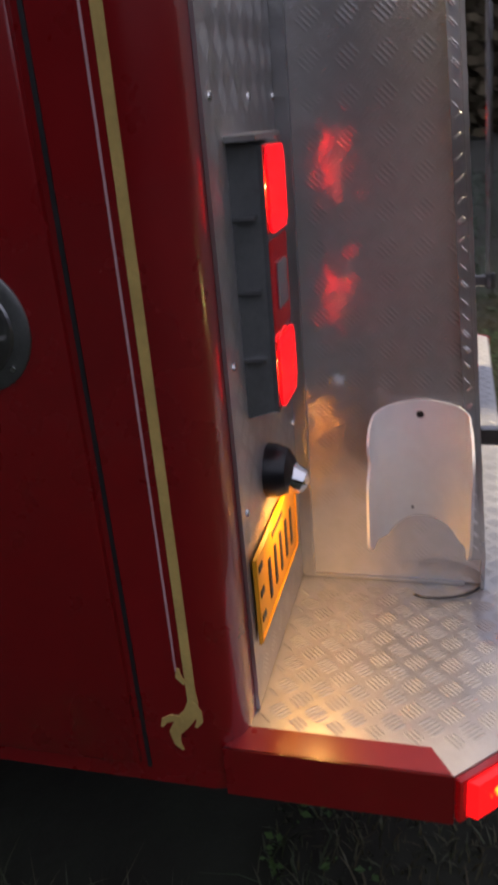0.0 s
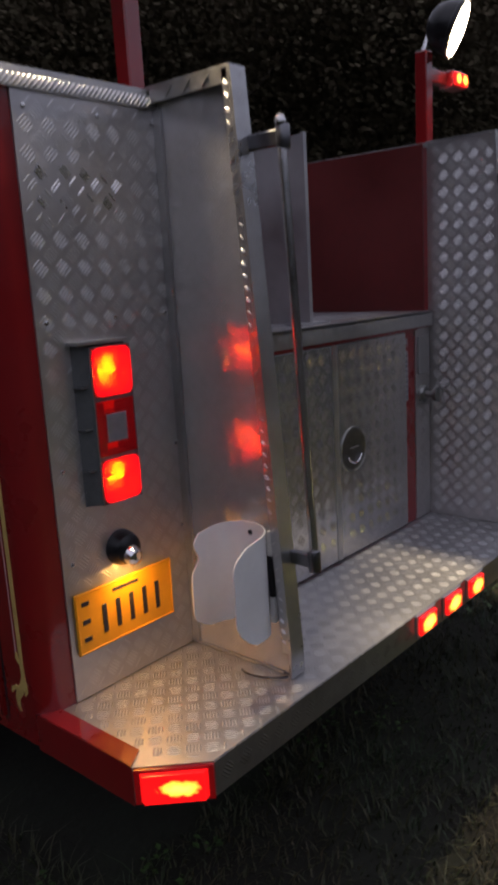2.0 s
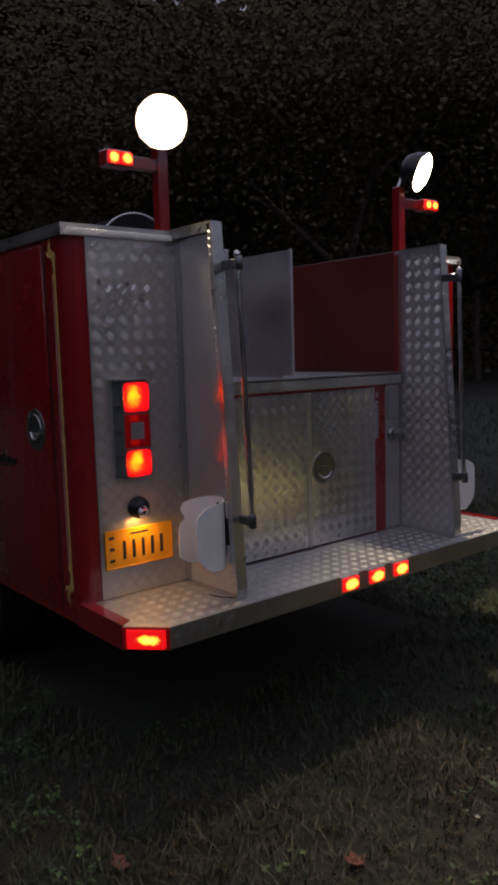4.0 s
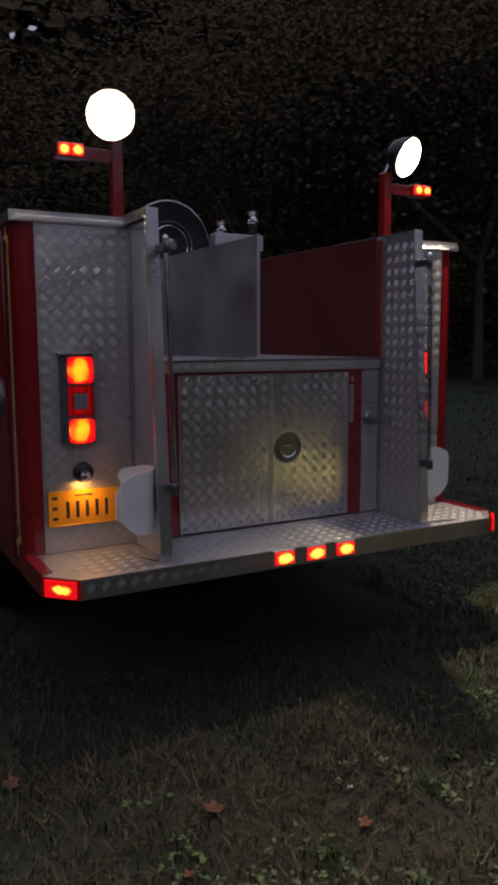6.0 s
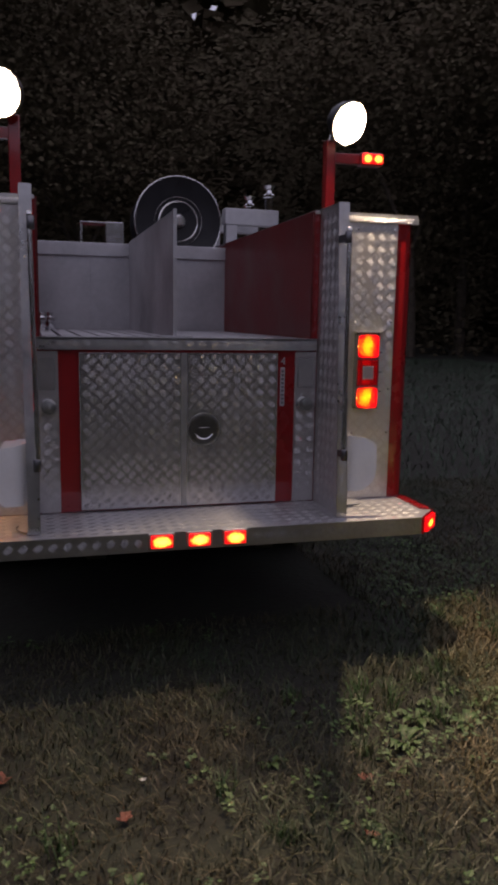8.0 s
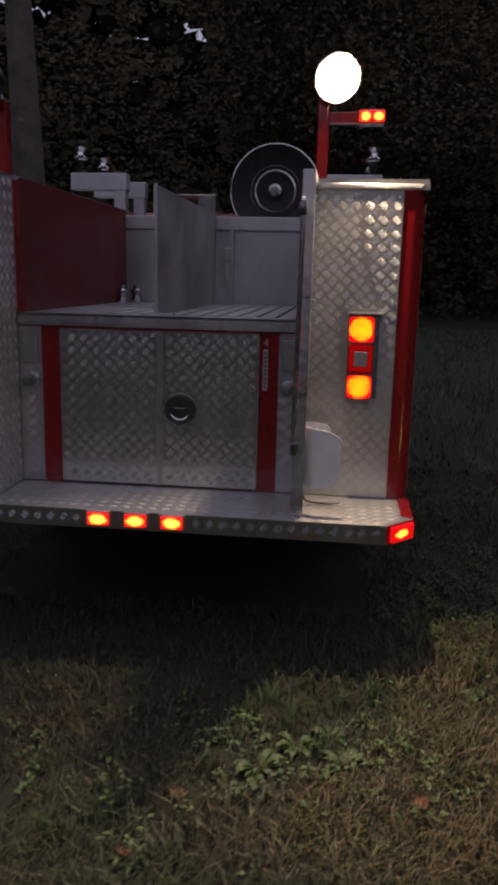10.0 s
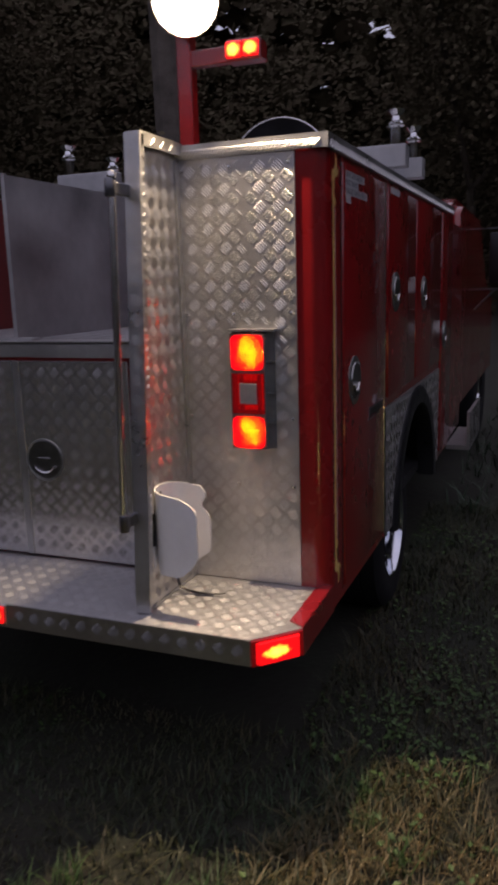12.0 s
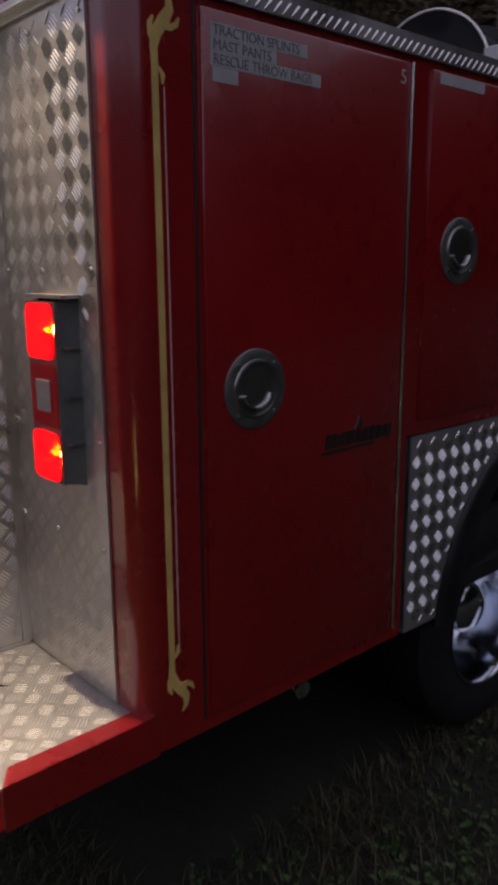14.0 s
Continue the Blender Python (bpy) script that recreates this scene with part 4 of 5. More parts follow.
for k in range(9):
    bm = boxes(((0.489, -0.0020, 1.122 + k * 0.019), (0.501, -0.0013, 1.134 + k * 0.019)))
    part("label_mark", bm, GREYINK, tape, "", 0)
writing("4", 0.05, pose(0.484, -0.0015, 1.312, 90, 0, 0), LABEL, truck)
# hinge plate on the bed's front wall
bm = boxes(((0.045, 1.690, 1.60), (0.085, 1.699, 1.70)), ((0.045, 1.690, 1.725), (0.085, 1.699, 1.80)), bevel=0.003)
part("catch", bm, DOORBARS, truck, "bright steel catch on the hose bed's front wall")
# chrome hose couplings standing in the bed's front corner
for x, y in ((-0.604, 1.53), (-0.545, 1.672)):
    bm = bmesh.new()
    lathe(bm, [(0.001, 0), (0.030, 0), (0.034, 0.006), (0.034, 0.030), (0.028, 0.036), (0.028, 0.050), (0.037, 0.056), (0.037, 0.078), (0.030, 0.084), (0.022, 0.088), (0.022, 0.108), (0.014, 0.112), (0.001, 0.112)],
          (x, y, 1.437), (0, 0, 1), 24)
    part("hose_coupling", bm, CHROME, truck, "small chrome hose coupling in the bed's corner")
# ledge over the door
bm = boxes(((-0.66, -0.022, 1.380), (0.66, -0.004, 1.432)))
box(bm, (-0.66, -0.022, 1.426), (0.66, 0.10, 1.436))
ledge = part("ledge", bm, ALU, truck, "aluminium tread plate ledge above the rear door", 0)
tread(ledge, (0, -0.0222, 0), (1, 0, 0), (0, 0, 1), lambda x, z: True, (-0.63, 0.64, 1.384, 1.432), 0.0005, ALU)
bm = boxes(((-0.50, -0.012, 1.369), (0.56, 0.0, 1.380)))
part("door_drip_rail", bm, RED, truck, "", 0)
# hose bed
bm = boxes(((-0.64, 0.02, 1.38), (0.64, 1.74, 1.42)))
bed = part("hose_bed_floor", bm, DULL, truck, "slatted dull aluminium hose bed floor", 0)
for k in range(14):
    x = -0.62 + k * 0.0895
    part("floor_slat", boxes(((x, 0.10, 1.4205), (x + 0.07, 1.70, 1.437))), DULL, bed, "", 0)
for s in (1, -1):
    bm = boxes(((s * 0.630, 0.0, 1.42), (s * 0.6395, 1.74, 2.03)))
    part("hose_bed_side", bm, RED_IN, truck, "darker red inner side of the hose bed", 0)
bm = boxes(((-0.63, 1.735, 1.42), (0.63, 1.76, 2.0)))
box(bm, (-0.63, 1.715, 1.915), (0.63, 1.734, 2.0), 0.003)
box(bm, (0.075, 1.70, 1.44), (0.10, 1.734, 1.92))
box(bm, (-0.28, 1.725, 1.44), (-0.27, 1.734, 1.92))
part("hose_bed_front", bm, DULL, truck, "dull aluminium front wall of the hose bed", 0)
bm = boxes(((-0.026, 0.045, 1.437), (-0.018, 1.715, 2.012)))
box(bm, (-0.030, 0.043, 1.437), (-0.014, 0.055, 2.016))
box(bm, (-0.10, 0.03, 1.437), (0.06, 0.09, 1.444))
part("hose_bed_divider", bm, DULL, truck, "dull aluminium hose bed divider sheet", 0)
# tank top and hose reel ahead of the bed
bm = boxes(((-0.64, 1.76, 1.5), (0.64, 2.83, 1.97)))
part("tank_top", bm, CHASSIS, truck)
bm = bmesh.new()
c, r = (0.345, 1.95, 2.185), 0.30
lathe(bm, [(0.05, -0.004), (r - 0.01, -0.004), (r, -0.008), (r + 0.006, 0.0), (r, 0.008), (0.05, 0.004)], c, (0, 1, 0), 48, close=True)
reel = part("hose_reel", bm, BLACK, truck, "hose reel with steel end discs behind the bed")
bm = bmesh.new()
for ring, thick in ((0.165, 0.004), (0.135, 0.006), (r + 0.003, 0.005)):
    lathe(bm, [(ring - thick, -0.010), (ring, -0.015), (ring + thick, -0.010), (ring, -0.004)], c, (0, 1, 0), 48, close=True)
lathe(bm, [(0.001, -0.05), (0.03, -0.05), (0.045, -0.035), (0.05, 0.3)], c, (0, 1, 0), 24)
part("reel_hub", bm, STEEL, reel, "steel reel hub and ring")
bm = bmesh.new()
lathe(bm, [(0.05, 0.008), (0.26, 0.008), (0.265, 0.05), (0.26, 0.28), (0.05, 0.28)], c, (0, 1, 0), 40)
part("wound_hose", bm, RUBBER, reel, "dark wound hose")
bm = bmesh.new()
lathe(bm, [(0.05, 0.281), (r, 0.281), (r, 0.292), (0.05, 0.292)], c, (0, 1, 0), 48)
box(bm, (0.32, 1.96, 1.96), (0.37, 2.24, 2.2))
part("reel_stand", bm, BLACK, reel)
# small metal box on the tank top beside the reel
bm = boxes(((-0.165, 1.85, 1.971), (-0.045, 2.03, 2.150)), bevel=0.004)
box(bm, (-0.33, 1.86, 2.140), (-0.165, 2.02, 2.150), 0.002)
box(bm, (-0.33, 1.88, 1.971), (-0.315, 2.0, 2.140), 0.002)
part("tank_fill_box", bm, STEEL, truck, "small bright metal box and shelf on the tank top")
# rack arms with chrome capped uprights
for s in (1, -1):
    for y, drop in ((1.91, 0.0), (2.42, 0.0)):
        bm = boxes(((s * 0.66, y - 0.05, 2.175), (s * 1.05, y + 0.05, 2.285)), bevel=0.004)
        box(bm, (s * 0.67, y - 0.04, 2.03), (s * 0.75, y + 0.04, 2.18), 0.003)
        arm = part("rack_arm", bm, DULL, truck, "grey box-section rack arm across the roof")
        bm = bmesh.new()
        lathe(bm, [(0.030, 0), (0.030, 0.10), (0.046, 0.108), (0.046, 0.118), (0.024, 0.135), (0.022, 0.155), (0.044, 0.178), (0.046, 0.186), (0.001, 0.188)], (s * 0.99, y, 2.27), (0, 0, 1), 24)
        part("chrome_cap", bm, CHROME, arm, "chrome capped upright")
# chassis, underside, cab
bm = boxes(((-0.45, -0.05, 0.42), (-0.36, 6.2, 0.62)), ((0.36, -0.05, 0.42), (0.45, 6.2, 0.62)), ((-1.1, 0.1, 0.548), (1.1, 2.8, 0.60)), ((-0.9, 1.50, 0.43), (0.9, 1.64, 0.57)),
           ((-1.0, 0.02, 0.50), (1.0, 0.06, 0.552)))
part("chassis", bm, CHASSIS, truck, "dark chassis rails and axle")
bm = rod(bmesh.new(), (0.95, 0.55, 0.475), (1.09, 0.53, 0.465), 0.024, 16)
part("tail_pipe", bm, STEEL, truck, "steel tail pipe")
# pump panels and cab
for s in (1, -1):
    bm = boxes(((s * 0.3, 2.84, 0.55), (s * 1.15, 3.55, 1.95)))
    pump = part("pump_panel", bm, RED, truck, "red painted pump bay")
    bm = boxes(((s * 1.151, 2.86, 0.50), (s * 1.30, 3.52, 0.53)), ((s * 1.28, 2.86, 0.53), (s * 1.30, 3.52, 0.75)))
    board = part("running_board", bm, TREAD, truck, "aluminium tread plate running board", 0)
    tread(board, (s * 1.3002, 0, 0), (0, s, 0), (0, 0, 1), lambda a, b: True, ((2.86 if s > 0 else -3.52), (3.52 if s > 0 else -2.86), 0.50, 0.75), 0.0014, BARS)
    bm = boxes(((s * 1.10, 4.30, 1.505), (s * 1.50, 4.33, 1.52)), ((s * 1.10, 4.30, 1.98), (s * 1.50, 4.33, 1.99)), ((s * 1.485, 4.30, 1.50), (s * 1.50, 4.33, 1.99)))
    rod(bm, (s * 1.16, 4.30, 1.35), (s * 1.32, 4.32, 1.51), 0.008)
    mirror = part("cab_mirror", bm, BADGE, truck, "door mirror on tubular arms")
    bm = boxes(((s * 1.27, 4.29, 1.56), (s * 1.48, 4.33, 1.95)), bevel=0.01, seg=2)
    part("mirror_head", bm, BLACK, mirror)
    bm = bmesh.new()
    lathe(bm, [(0.07, 0), (0.066, 0.02), (0.04, 0.04), (0.001, 0.05)], (s * 1.49, 4.30, 1.45), (0, 1, 0), 24)
    part("round_mirror", bm, BADGE, mirror, "small round chrome mirror")
bm = bmesh.new()
prism(bm, [(3.56, 0.6), (3.56, 2.10), (3.75, 2.18), (5.1, 2.15), (5.75, 1.50), (6.6, 1.42), (6.7, 0.6)], "x", -1.12, 1.12)
bmesh.ops.bevel(bm, geom=bm.edges[:], offset=0.06, segments=3, affect="EDGES")
cab = part("cab", bm, RED, truck, "red painted cab")
for s in (1, -1):
    wheel = new("wheel")
    wheel.parent = truck
    tagged(wheel, "black front truck wheel")
    bm = bmesh.new()
    lathe(bm, [(0.28, -0.12), (0.39, -0.142), (0.48, -0.12), (0.5, -0.08), (0.5, 0.08), (0.48, 0.12), (0.39, 0.142), (0.28, 0.12)], (s * 0.98, 5.6, 0.5), (s, 0, 0), 40, close=True)
    part("tyre", bm, RUBBER, wheel)
    bm = bmesh.new()
    lathe(bm, [(0.285, 0.12), (0.27, 0.05), (0.15, 0.03), (0.12, 0.09), (0.001, 0.1)], (s * 0.98, 5.6, 0.5), (s, 0, 0), 40, lid=False)
    part("rim", bm, CHROME, wheel, "polished metal rim")

# ---- grass ----
rng = np.random.default_rng(4)


def blades(count, xr, yr, keep, tall, wide=1.0):
    verts, faces = [], []
    xs, ys = rng.uniform(*xr, count), rng.uniform(*yr, count)
    an, ln, hh, wd = rng.uniform(0, 2 * math.pi, count), rng.normal(0, 0.6, count), rng.uniform(0.35, 1.0, count), rng.uniform(0.0014, 0.0034, count) * wide
    for x, y, a, l, h, w in zip(xs, ys, an, ln, hh, wd):
        if not keep(x, y):
            continue
        z = lawn_height(x, y) - 0.006
        thick = noise.noise((x * 1.4, y * 1.4, 7)) + 0.5 * noise.noise((x * 4.5, y * 4.5, 2))
        h = tall * h * (1.0 + 0.75 * thick)
        if h < 0.012:
            continue
        ca, sa = math.cos(a), math.sin(a)
        lean = h * min(2.2, abs(l) * 1.4 + 0.3)
        s = len(verts)
        verts += [(x - sa * w, y + ca * w, z), (x + sa * w, y - ca * w, z),
                  (x + ca * lean * 0.35 - sa * w * 0.8, y + sa * lean * 0.35 + ca * w * 0.8, z + h * 0.6), (x + ca * lean * 0.35 + sa * w * 0.8, y + sa * lean * 0.35 - ca * w * 0.8, z + h * 0.6),
                  (x + ca * lean, y + sa * lean, z + h)]
        faces += [(s, s + 1, s + 3, s + 2), (s + 2, s + 3, s + 4)]
    return verts, faces


def near_lawn(x, y):
    return not (-1.0 < x < 1.0 and y > 0.1)


v, f = blades(190000, (-3.6, 4.6), (-3.9, 3.2), near_lawn, 0.062)
grass = raw("grass", v, f, BLADES)
tagged(grass, "short mixed green and dry brown grass", "grass", kind="stuff")
v, f = blades(120000, (-14, 16), (-9, 24), lambda x, y: not (-3.4 < x < 4.4 and -3.7 < y < 3.0) and not (-1.1 < x < 1.1 and y > 0), 0.15, 2.5)
far = raw("grass", v, f, FARBLADES)
tagged(far, "short grass farther off, coloured lighter in place of skylight", "grass", kind="stuff")

def dry_patch(x, y):
    edge = min(x - 0.6, 2.9 - x, 0.16 - y, y + 2.5)
    return noise.noise((x * 1.1 + 3, y * 1.1, 4)) + 0.6 * noise.noise((x * 3, y * 3, 8)) + 0.25 * noise.noise((x * 17, y * 17, 1)) > 0.55 - 1.1 * min(0.55, edge)


v, f = blades(40000, (0.6, 2.9), (-2.5, 0.16), dry_patch, 0.068)
dry = raw("dry_grass", v, f, DRYBLADES)
tagged(dry, "dry brown grass among the green", "grass", kind="stuff")

# broad-leaved weeds among the grass, thicker in some places
wv, wf = [], []
wr = random.Random(21)
while len(wf) < 44000:
    x, y = wr.uniform(-3.2, 4.2), wr.uniform(-3.7, 2.6)
    lush = noise.noise((x * 0.9, y * 0.9, 11)) + 0.6 * noise.noise((x * 3.1, y * 3.1, 5))
    if (abs(x) < 1.0 and y > 0.1) or lush < wr.uniform(-0.15, 0.9):
        continue
    z = lawn_height(x, y)
    for k in range(wr.randint(3, 6)):
        a, size, up = wr.uniform(0, 6.283), wr.uniform(0.008, 0.032), wr.uniform(0.008, 0.05)
        d, e = Vector((math.cos(a), math.sin(a), wr.uniform(-0.2, 0.7))).normalized(), Vector((-math.sin(a), math.cos(a), 0))
        q = Vector((x, y, z + up)) + d * 0.008
        n0 = len(wv)
        wv += [q, q + d * size * 0.45 + e * size * 0.32, q + d * size + Vector((0, 0, -size * 0.2)), q + d * size * 0.45 - e * size * 0.32]
        wf += [(n0, n0 + 1, n0 + 2), (n0, n0 + 2, n0 + 3)]
weeds = raw("weeds", wv, wf, WEEDS)
tagged(weeds, "low broad-leaved green weeds in the grass", "weeds", kind="stuff")


def weed_plant(x, y, count, length, seed):
    """A rosette of long, arched leaves."""
    r = random.Random(seed)
    bm = bmesh.new()
    for k in range(count):
        a, up, ln = r.uniform(0, 6.283), r.uniform(0.25, 1.1), length * r.uniform(0.6, 1.1)
        wide = ln * r.uniform(0.10, 0.17)
        d, e = Vector((math.cos(a), math.sin(a), 0)), Vector((-math.sin(a), math.cos(a), 0))
        rows = []
        for i in range(6):
            t = i / 5
            q = d * (ln * t * 0.85 + 0.01) + Vector((0, 0, ln * up * (t - 0.75 * t * t)))
            w = wide * (0.25 + 2.6 * t * (1 - t) ** 0.7) if i < 5 else 0.001
            rows.append((bm.verts.new(q - e * w + Vector((0, 0, w * 0.5))), bm.verts.new(q), bm.verts.new(q + e * w + Vector((0, 0, w * 0.5)))))
        for p0, p1 in zip(rows, rows[1:]):
            bm.faces.new((p0[0], p0[1], p1[1], p1[0]))
            bm.faces.new((p0[1], p0[2], p1[2], p1[1]))
    plant = obj("weed_plant", bm, PLANT, 60)
    plant.matrix_world = pose(x, y, lawn_height(x, y) - 0.004)
    return tagged(plant, "leafy green weed plant growing in the lawn", "weed", "weed plants in the lawn")


def fallen_leaf(x, y, turn, size, seed):
    """A curled, lobed dead leaf."""
    r = random.Random(seed)
    bm = bmesh.new()
    rim = []
    for k in range(14):
        a = 2 * math.pi * k / 14
        rad = size * (0.62 + 0.38 * abs(math.cos(2.5 * a / 1.0))) * (1.0 + r.uniform(-0.15, 0.15))
        px, py = rad * math.cos(a), rad * 0.72 * math.sin(a)
        rim.append(bm.verts.new((px, py, 0.35 * (px * px + 1.8 * py * py) / size + r.uniform(0, 0.12) * size)))
    hub = bm.verts.new((0, 0, 0))
    faces = [bm.faces.new((hub, rim[k], rim[(k + 1) % 14])) for k in range(14)]
    bmesh.ops.solidify(bm, geom=faces, thickness=0.0012)
    leaf = obj("fallen_leaf", bm, DEADLEAF, 50)
    leaf.matrix_world = pose(x, y, lawn_height(x, y) + 0.012, r.uniform(-12, 12), r.uniform(-12, 12), turn)
    return tagged(leaf, "curled reddish-brown dead leaf lying in the grass", "leaf", "dead leaves on the lawn")


# ---- trees round the clearing ----


def tree_mesh(seed, height, spread, leaves):
    r = random.Random(seed)
    bm = bmesh.new()
    tips = []

    def limb(p, d, length, rad, depth):
        q = p + d * length
        rod(bm, p, q, rad, 7, rad * 0.62)
        if depth == 0:
            tips.append((q, length))
            return
        tips.append((q, length * 0.8))
        for k in range(r.choice((2, 3, 3))):
            turn = Vector((r.uniform(-1, 1), r.uniform(-1, 1), r.uniform(-0.15, 0.7)))
            limb(q, (d * 0.75 + turn * 0.85).normalized(), length * r.uniform(0.6, 0.8), rad * 0.58, depth - 1)
    limb(Vector((0, 0, -0.3)), Vector((r.uniform(-.05, .05), r.uniform(-.05, .05), 1)).normalized(), height * 0.34, height * 0.017, 4)
    trunk = bm
    verts, faces = [], []
    while len(faces) < leaves:
        q, length = r.choice(tips)
        p = q + Vector((r.gauss(0, 1), r.gauss(0, 1), r.gauss(0, 0.75))) * spread
        if p.z < 1.0:
            continue
        a = Vector((r.uniform(-1, 1), r.uniform(-1, 1), r.uniform(-0.7, 0.4))).normalized()
        b = a.orthogonal().normalized()
        b.rotate(Matrix.Rotation(r.uniform(0, 6.28), 3, a))
        size = r.uniform(0.10, 0.28)
        s = len(verts)
        verts += [p, p + a * size * 0.5 + b * size * 0.36, p + a * size, p + a * size * 0.5 - b * size * 0.36]
        faces.append((s, s + 1, s + 2, s + 3))
    return trunk, verts, faces


BARK_PALE = material("pale_bark", (0.10, 0.085, 0.072), 0.9, vary=0.35, scale=3, bump=0.7, bump_scale=14)
lone = new("tree")
tagged(lone, "tall tree with a straight bare pale trunk", "tree", "trees round the clearing")
trunk, v, f = tree_mesh(7, 24, 1.7, 12000)
part("trunk", trunk, BARK_PALE, lone)
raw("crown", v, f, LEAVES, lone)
lone.matrix_world = pose(-5.9, 13.4, 0)
protos = []
for seed, height, spread, count in ((1, 14, 1.25, 21000), (2, 16, 1.4, 24000), (3, 12.5, 1.25, 20000)):
    t = new("tree")
    tagged(t, "tall dark leafy tree at the edge of the clearing", "tree", "trees round the clearing")
    trunk, v, f = tree_mesh(seed, height, spread, count)
    part("trunk", trunk, BARK, t)
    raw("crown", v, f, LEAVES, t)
    protos.append(t)
r = random.Random(8)
spots = []
for k in range(25):
    a = radians(-86 + 154 * (k + r.uniform(-0.3, 0.3)) / 24)
    d = r.uniform(25, 33)
    spots.append((d * math.sin(a), d * math.cos(a) + 2))
spots = [(x, y) for x, y in spots if not any(a < math.degrees(math.atan2(x - 0.5, y + 2.5)) < b for a, b in ((-40, -5), (6, 23)))]
for k, (x, y) in enumerate(spots):
    m = pose(x, y, 0, 0, 0, r.uniform(0, 360))
    if k < 3:
        protos[k].matrix_world = m
    else:
        copy_thing(protos[k % 3], m)
# the dark wood behind them, closing the view with a ragged top
rows_v, rows_f = [], []
rr = random.Random(11)


def wood_height(a):
    """Tall ahead of the engine; on the open sides an added, unseen hedge darkens reflections."""
    full = min(1.0, max(0.0, (a + 92) / 14), max(0.0, (88 - a) / 14))
    return 0.42 + 0.58 * full


def wood_top(a):
    return 18.5 + 2.5 * min(1.0, max(0.0, (a + 6) / 16))


SKY_GAPS = ((-18.2, 16.3, 1.2), (-14.6, 16.0, 1.4), (-11.6, 16.2, 1.7), (-21.6, 16.8, 1.6), (-24.2, 17.1, 1.3), (-27.0, 16.5, 1.2), (-15.4, 12.2, 1.0), (-13.2, 11.4, 0.7),
            (13.2, 19.9, 1.4), (14.8, 20.3, 1.0), (11.6, 20.6, 1.2), (17.2, 20.4, 0.9))


def sky_gap(q):
    """Openings in the upper foliage, where the dusk sky shows."""
    z = q.z - 1.6
    if z < 5:
        return False
    x, y = (q.x - 1.4, q.y + 2.7) if q.x < 4 else (q.x + 1.5, q.y + 3.3)
    az, el = math.degrees(math.atan2(x, y)), math.degrees(math.atan2(z, math.hypot(x, y)))
    ragged = 0.95 + 1.3 * noise.noise((az * 3.1, el * 3.1, 3))
    return any((az - a) ** 2 + (el - e) ** 2 < (r * ragged) ** 2 for a, e, r in SKY_GAPS)


for k in range(420000):
    deg = rr.uniform(-96, 78) if k % 6 else rr.uniform(78, 264)
    a, d = radians(deg), rr.uniform(30, 46)
    top = (wood_top(deg) + 2.5 * noise.noise((a * 5, 0, 0)) + 2.0 * noise.noise((a * 17, 4, 0)) + (d - 30) * 0.2) * wood_height(deg)
    e = Vector((rr.uniform(-1, 1), rr.uniform(-1, 1), rr.uniform(-0.6, 0.6))).normalized()
    q = Vector((d * math.sin(a), d * math.cos(a) + 2, rr.uniform(0, 1) * top))
    if noise.noise(q * 0.33) + 0.6 * noise.noise(q * 0.8) < -0.08 or sky_gap(q):
        continue
    g = e.orthogonal().normalized()
    size = rr.uniform(0.09, 0.34) if k % 6 else rr.uniform(0.4, 0.8)
    n0 = len(rows_v)
    rows_v += [q, q + e * size * 0.5 + g * size * 0.42, q + e * size, q + e * size * 0.5 - g * size * 0.42]
    rows_f.append((n0, n0 + 1, n0 + 2, n0 + 3))
for k in range(80000):
    deg = rr.uniform(-96, 78) if k % 5 else rr.uniform(78, 264)
    a, d = radians(deg), rr.uniform(46, 52)
    e = Vector((rr.uniform(-1, 1), rr.uniform(-1, 1), rr.uniform(-0.8, 0.8))).normalized()
    q = Vector((d * math.sin(a), d * math.cos(a) + 2, rr.uniform(0, 1) * (wood_top(deg) + 3 + 2 * noise.noise((a * 5, 9, 0))) * wood_height(deg)))
    if sky_gap(q):
        continue
    g = Vector((-q.y, q.x, 0)).cross(e).cross(e).normalized()
    size = rr.uniform(1.0, 1.9)
    n0 = len(rows_v)
    rows_v += [q, q + e * size * 0.5 + g * size * 0.45, q + e * size, q + e * size * 0.5 - g * size * 0.45]
    rows_f.append((n0, n0 + 1, n0 + 2, n0 + 3))
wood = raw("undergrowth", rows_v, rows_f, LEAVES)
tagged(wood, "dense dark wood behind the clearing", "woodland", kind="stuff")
for k, (x, y, size) in enumerate(((-0.82, -1.05, 0.042), (-0.43, -1.36, 0.032), (-1.36, -0.56, 0.038), (-1.68, -0.77, 0.05), (-1.60, -0.83, 0.034), (0.38, -1.35, 0.036), (-0.95, -1.62, 0.03),
                                 (0.28, -1.62, 0.028), (-1.02, -1.30, 0.026), (0.9, -1.9, 0.034), (1.7, -0.9, 0.03), (0.1, -1.85, 0.03), (2.2, -0.4, 0.03), (1.15, -1.3, 0.034))):
    fallen_leaf(x, y, 47 * k, size, k)
# This leaf is coloured white to imitate a glint among the blades.
glint_leaf = fallen_leaf(-0.35, -1.17, 20, 0.016, 77)
glint_leaf.data.materials[0] = WHITE
tagged(glint_leaf, "small leaf coloured white in place of a glint", "leaf", "dead leaves on the lawn")


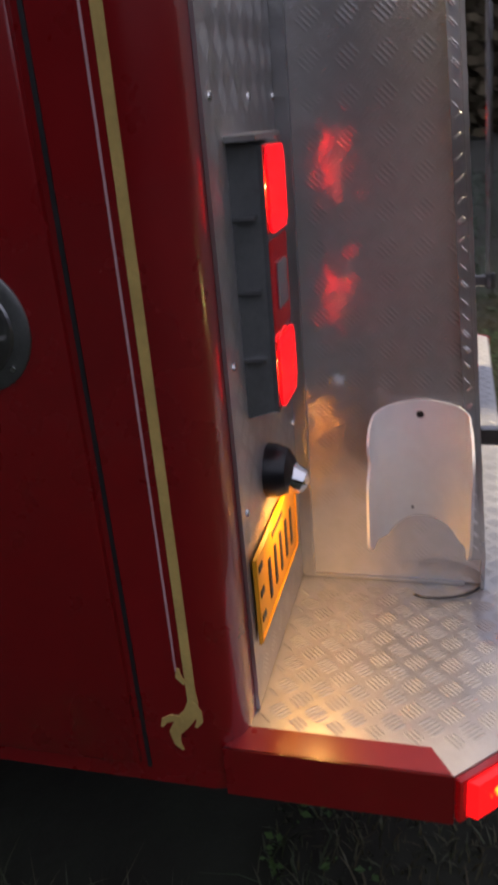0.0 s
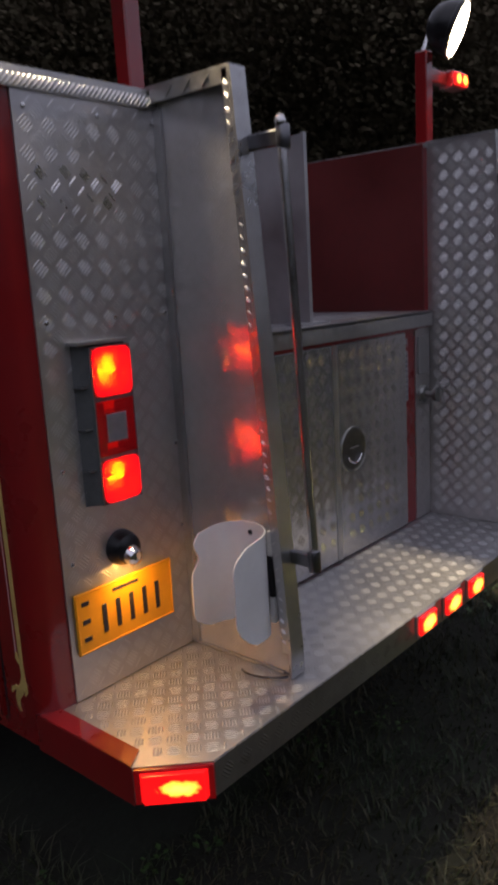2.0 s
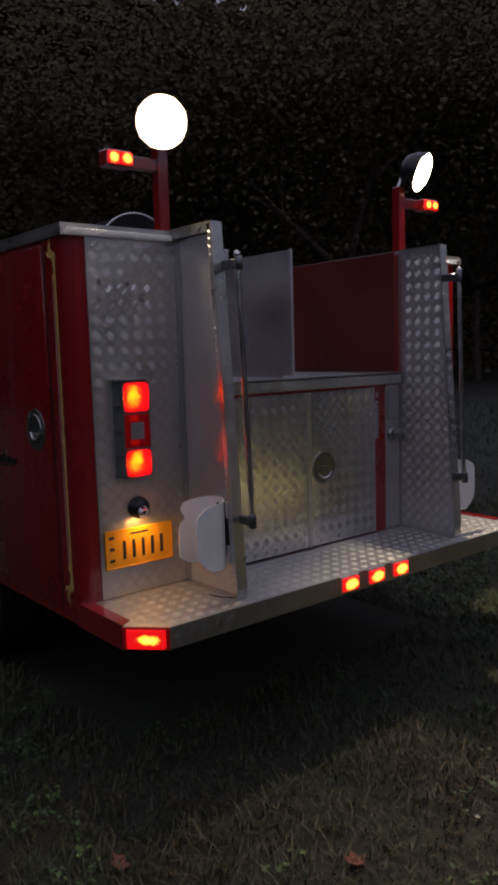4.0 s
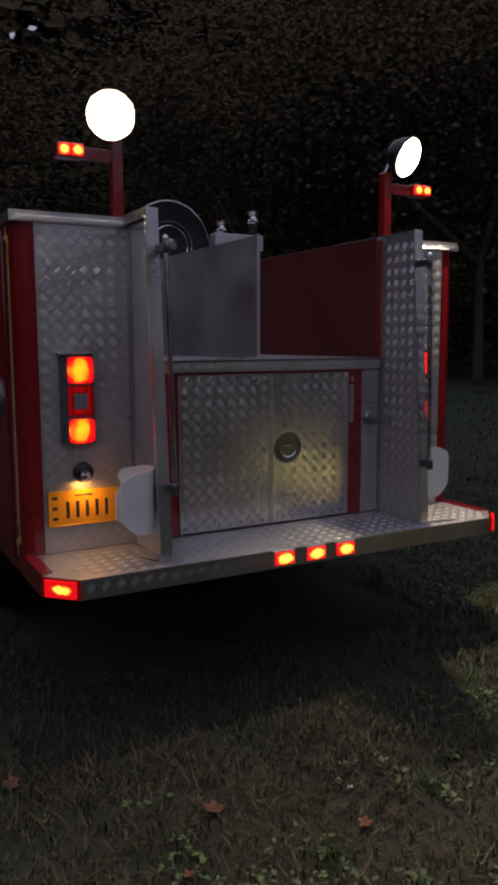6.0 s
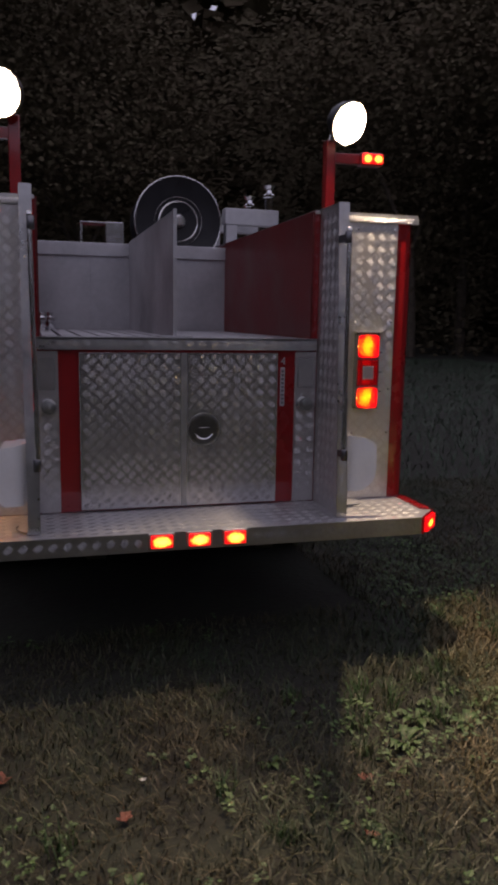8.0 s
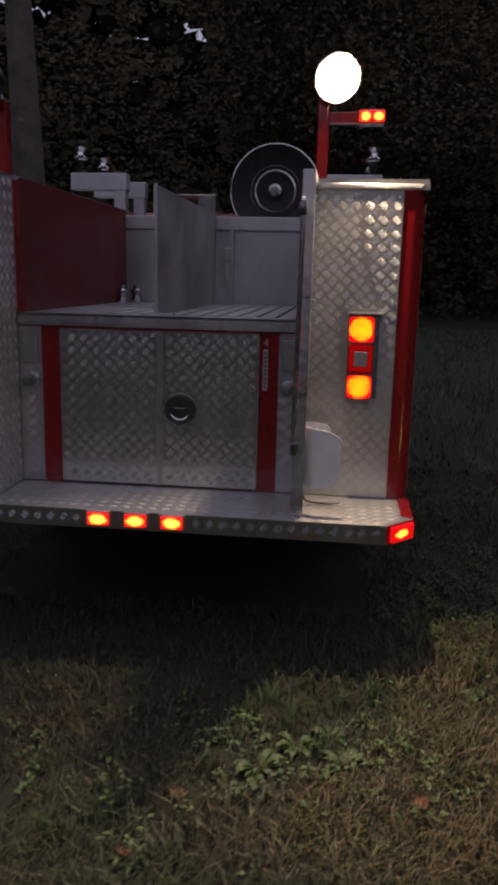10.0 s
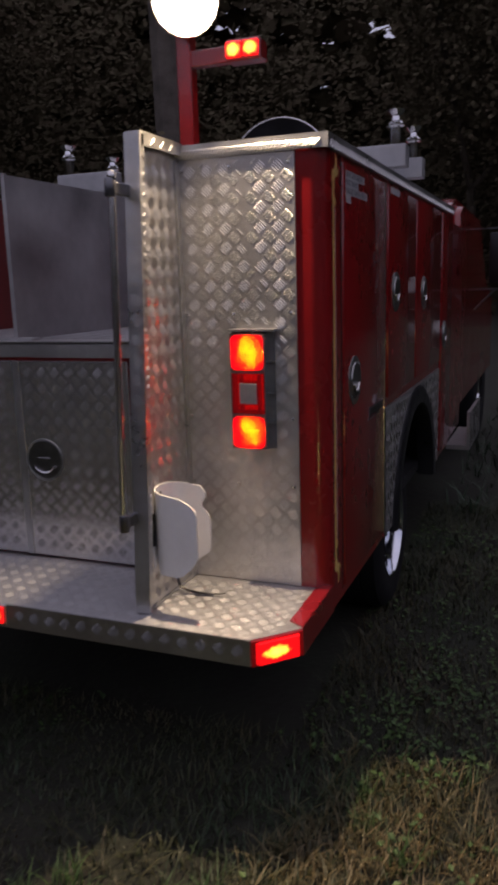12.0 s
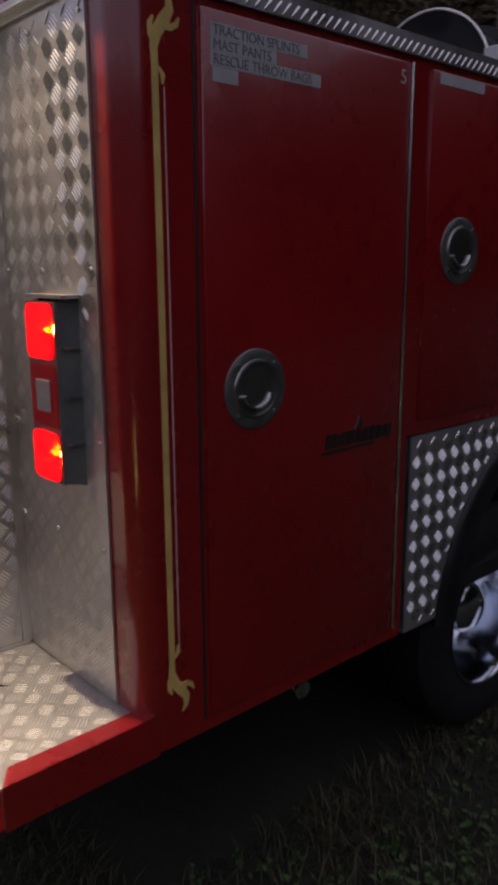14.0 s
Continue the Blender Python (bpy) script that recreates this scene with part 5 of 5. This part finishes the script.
def grass_tuft(x, y, count, length, seed):
    """A bushy tuft of long arching blades."""
    r = random.Random(seed)
    bm = bmesh.new()
    for k in range(count):
        a, ln, lean = r.uniform(0, 6.283), length * r.uniform(0.5, 1.1), r.uniform(0.2, 0.9)
        d, e = Vector((math.cos(a), math.sin(a), 0)), Vector((-math.sin(a), math.cos(a), 0)) * r.uniform(0.0018, 0.004)
        foot = Vector((r.gauss(0, 0.022), r.gauss(0, 0.022), 0))
        rows = []
        for i in range(4):
            t = i / 3
            q = foot + d * (ln * lean * t * t) + Vector((0, 0, ln * (t - 0.35 * lean * t * t)))
            rows.append((bm.verts.new(q - e * (1 - 0.9 * t)), bm.verts.new(q + e * (1 - 0.9 * t))))
        for p0, p1 in zip(rows, rows[1:]):
            bm.faces.new((p0[0], p0[1], p1[1], p1[0]))
    tuft = obj("grass_tuft", bm, WEEDS, 60)
    tuft.matrix_world = pose(x, y, lawn_height(x, y) - 0.006)
    return tagged(tuft, "tuft of longer green grass in the lawn", "grass tuft", "grass tufts in the lawn")


tr = random.Random(31)
for k, (x, y) in enumerate(((0.55, -0.86), (0.62, -0.76), (0.74, -0.80), (0.50, -1.02), (0.90, -0.74), (0.68, -0.92), (1.36, -0.30), (1.31, -0.16), (1.48, -0.42), (0.31, -0.75), (0.82, -1.06), (0.45, -1.18),
                            (1.02, -0.70), (1.75, -0.62), (-0.10, -1.30), (0.02, -1.55), (-0.62, -1.45), (-1.25, -1.40), (2.05, 0.25), (1.62, 0.02))):
    grass_tuft(x, y, tr.randint(26, 46), tr.uniform(0.08, 0.15), 300 + k)
wr = random.Random(5)
for k, (x, y) in enumerate(((0.86, -0.95), (0.74, -1.02), (0.98, -0.84), (0.62, -1.16), (0.90, -1.12), (0.52, -1.30), (1.08, -0.98), (1.45, -0.62), (0.30, -1.62), (-0.45, -1.66), (-1.15, -1.72), (1.72, -1.1),
                           (0.10, -1.15), (2.0, -0.2), (1.9, 0.7), (-1.6, -1.9))):
    weed_plant(x, y, wr.randint(9, 18), wr.uniform(0.06, 0.11), 40 + k)
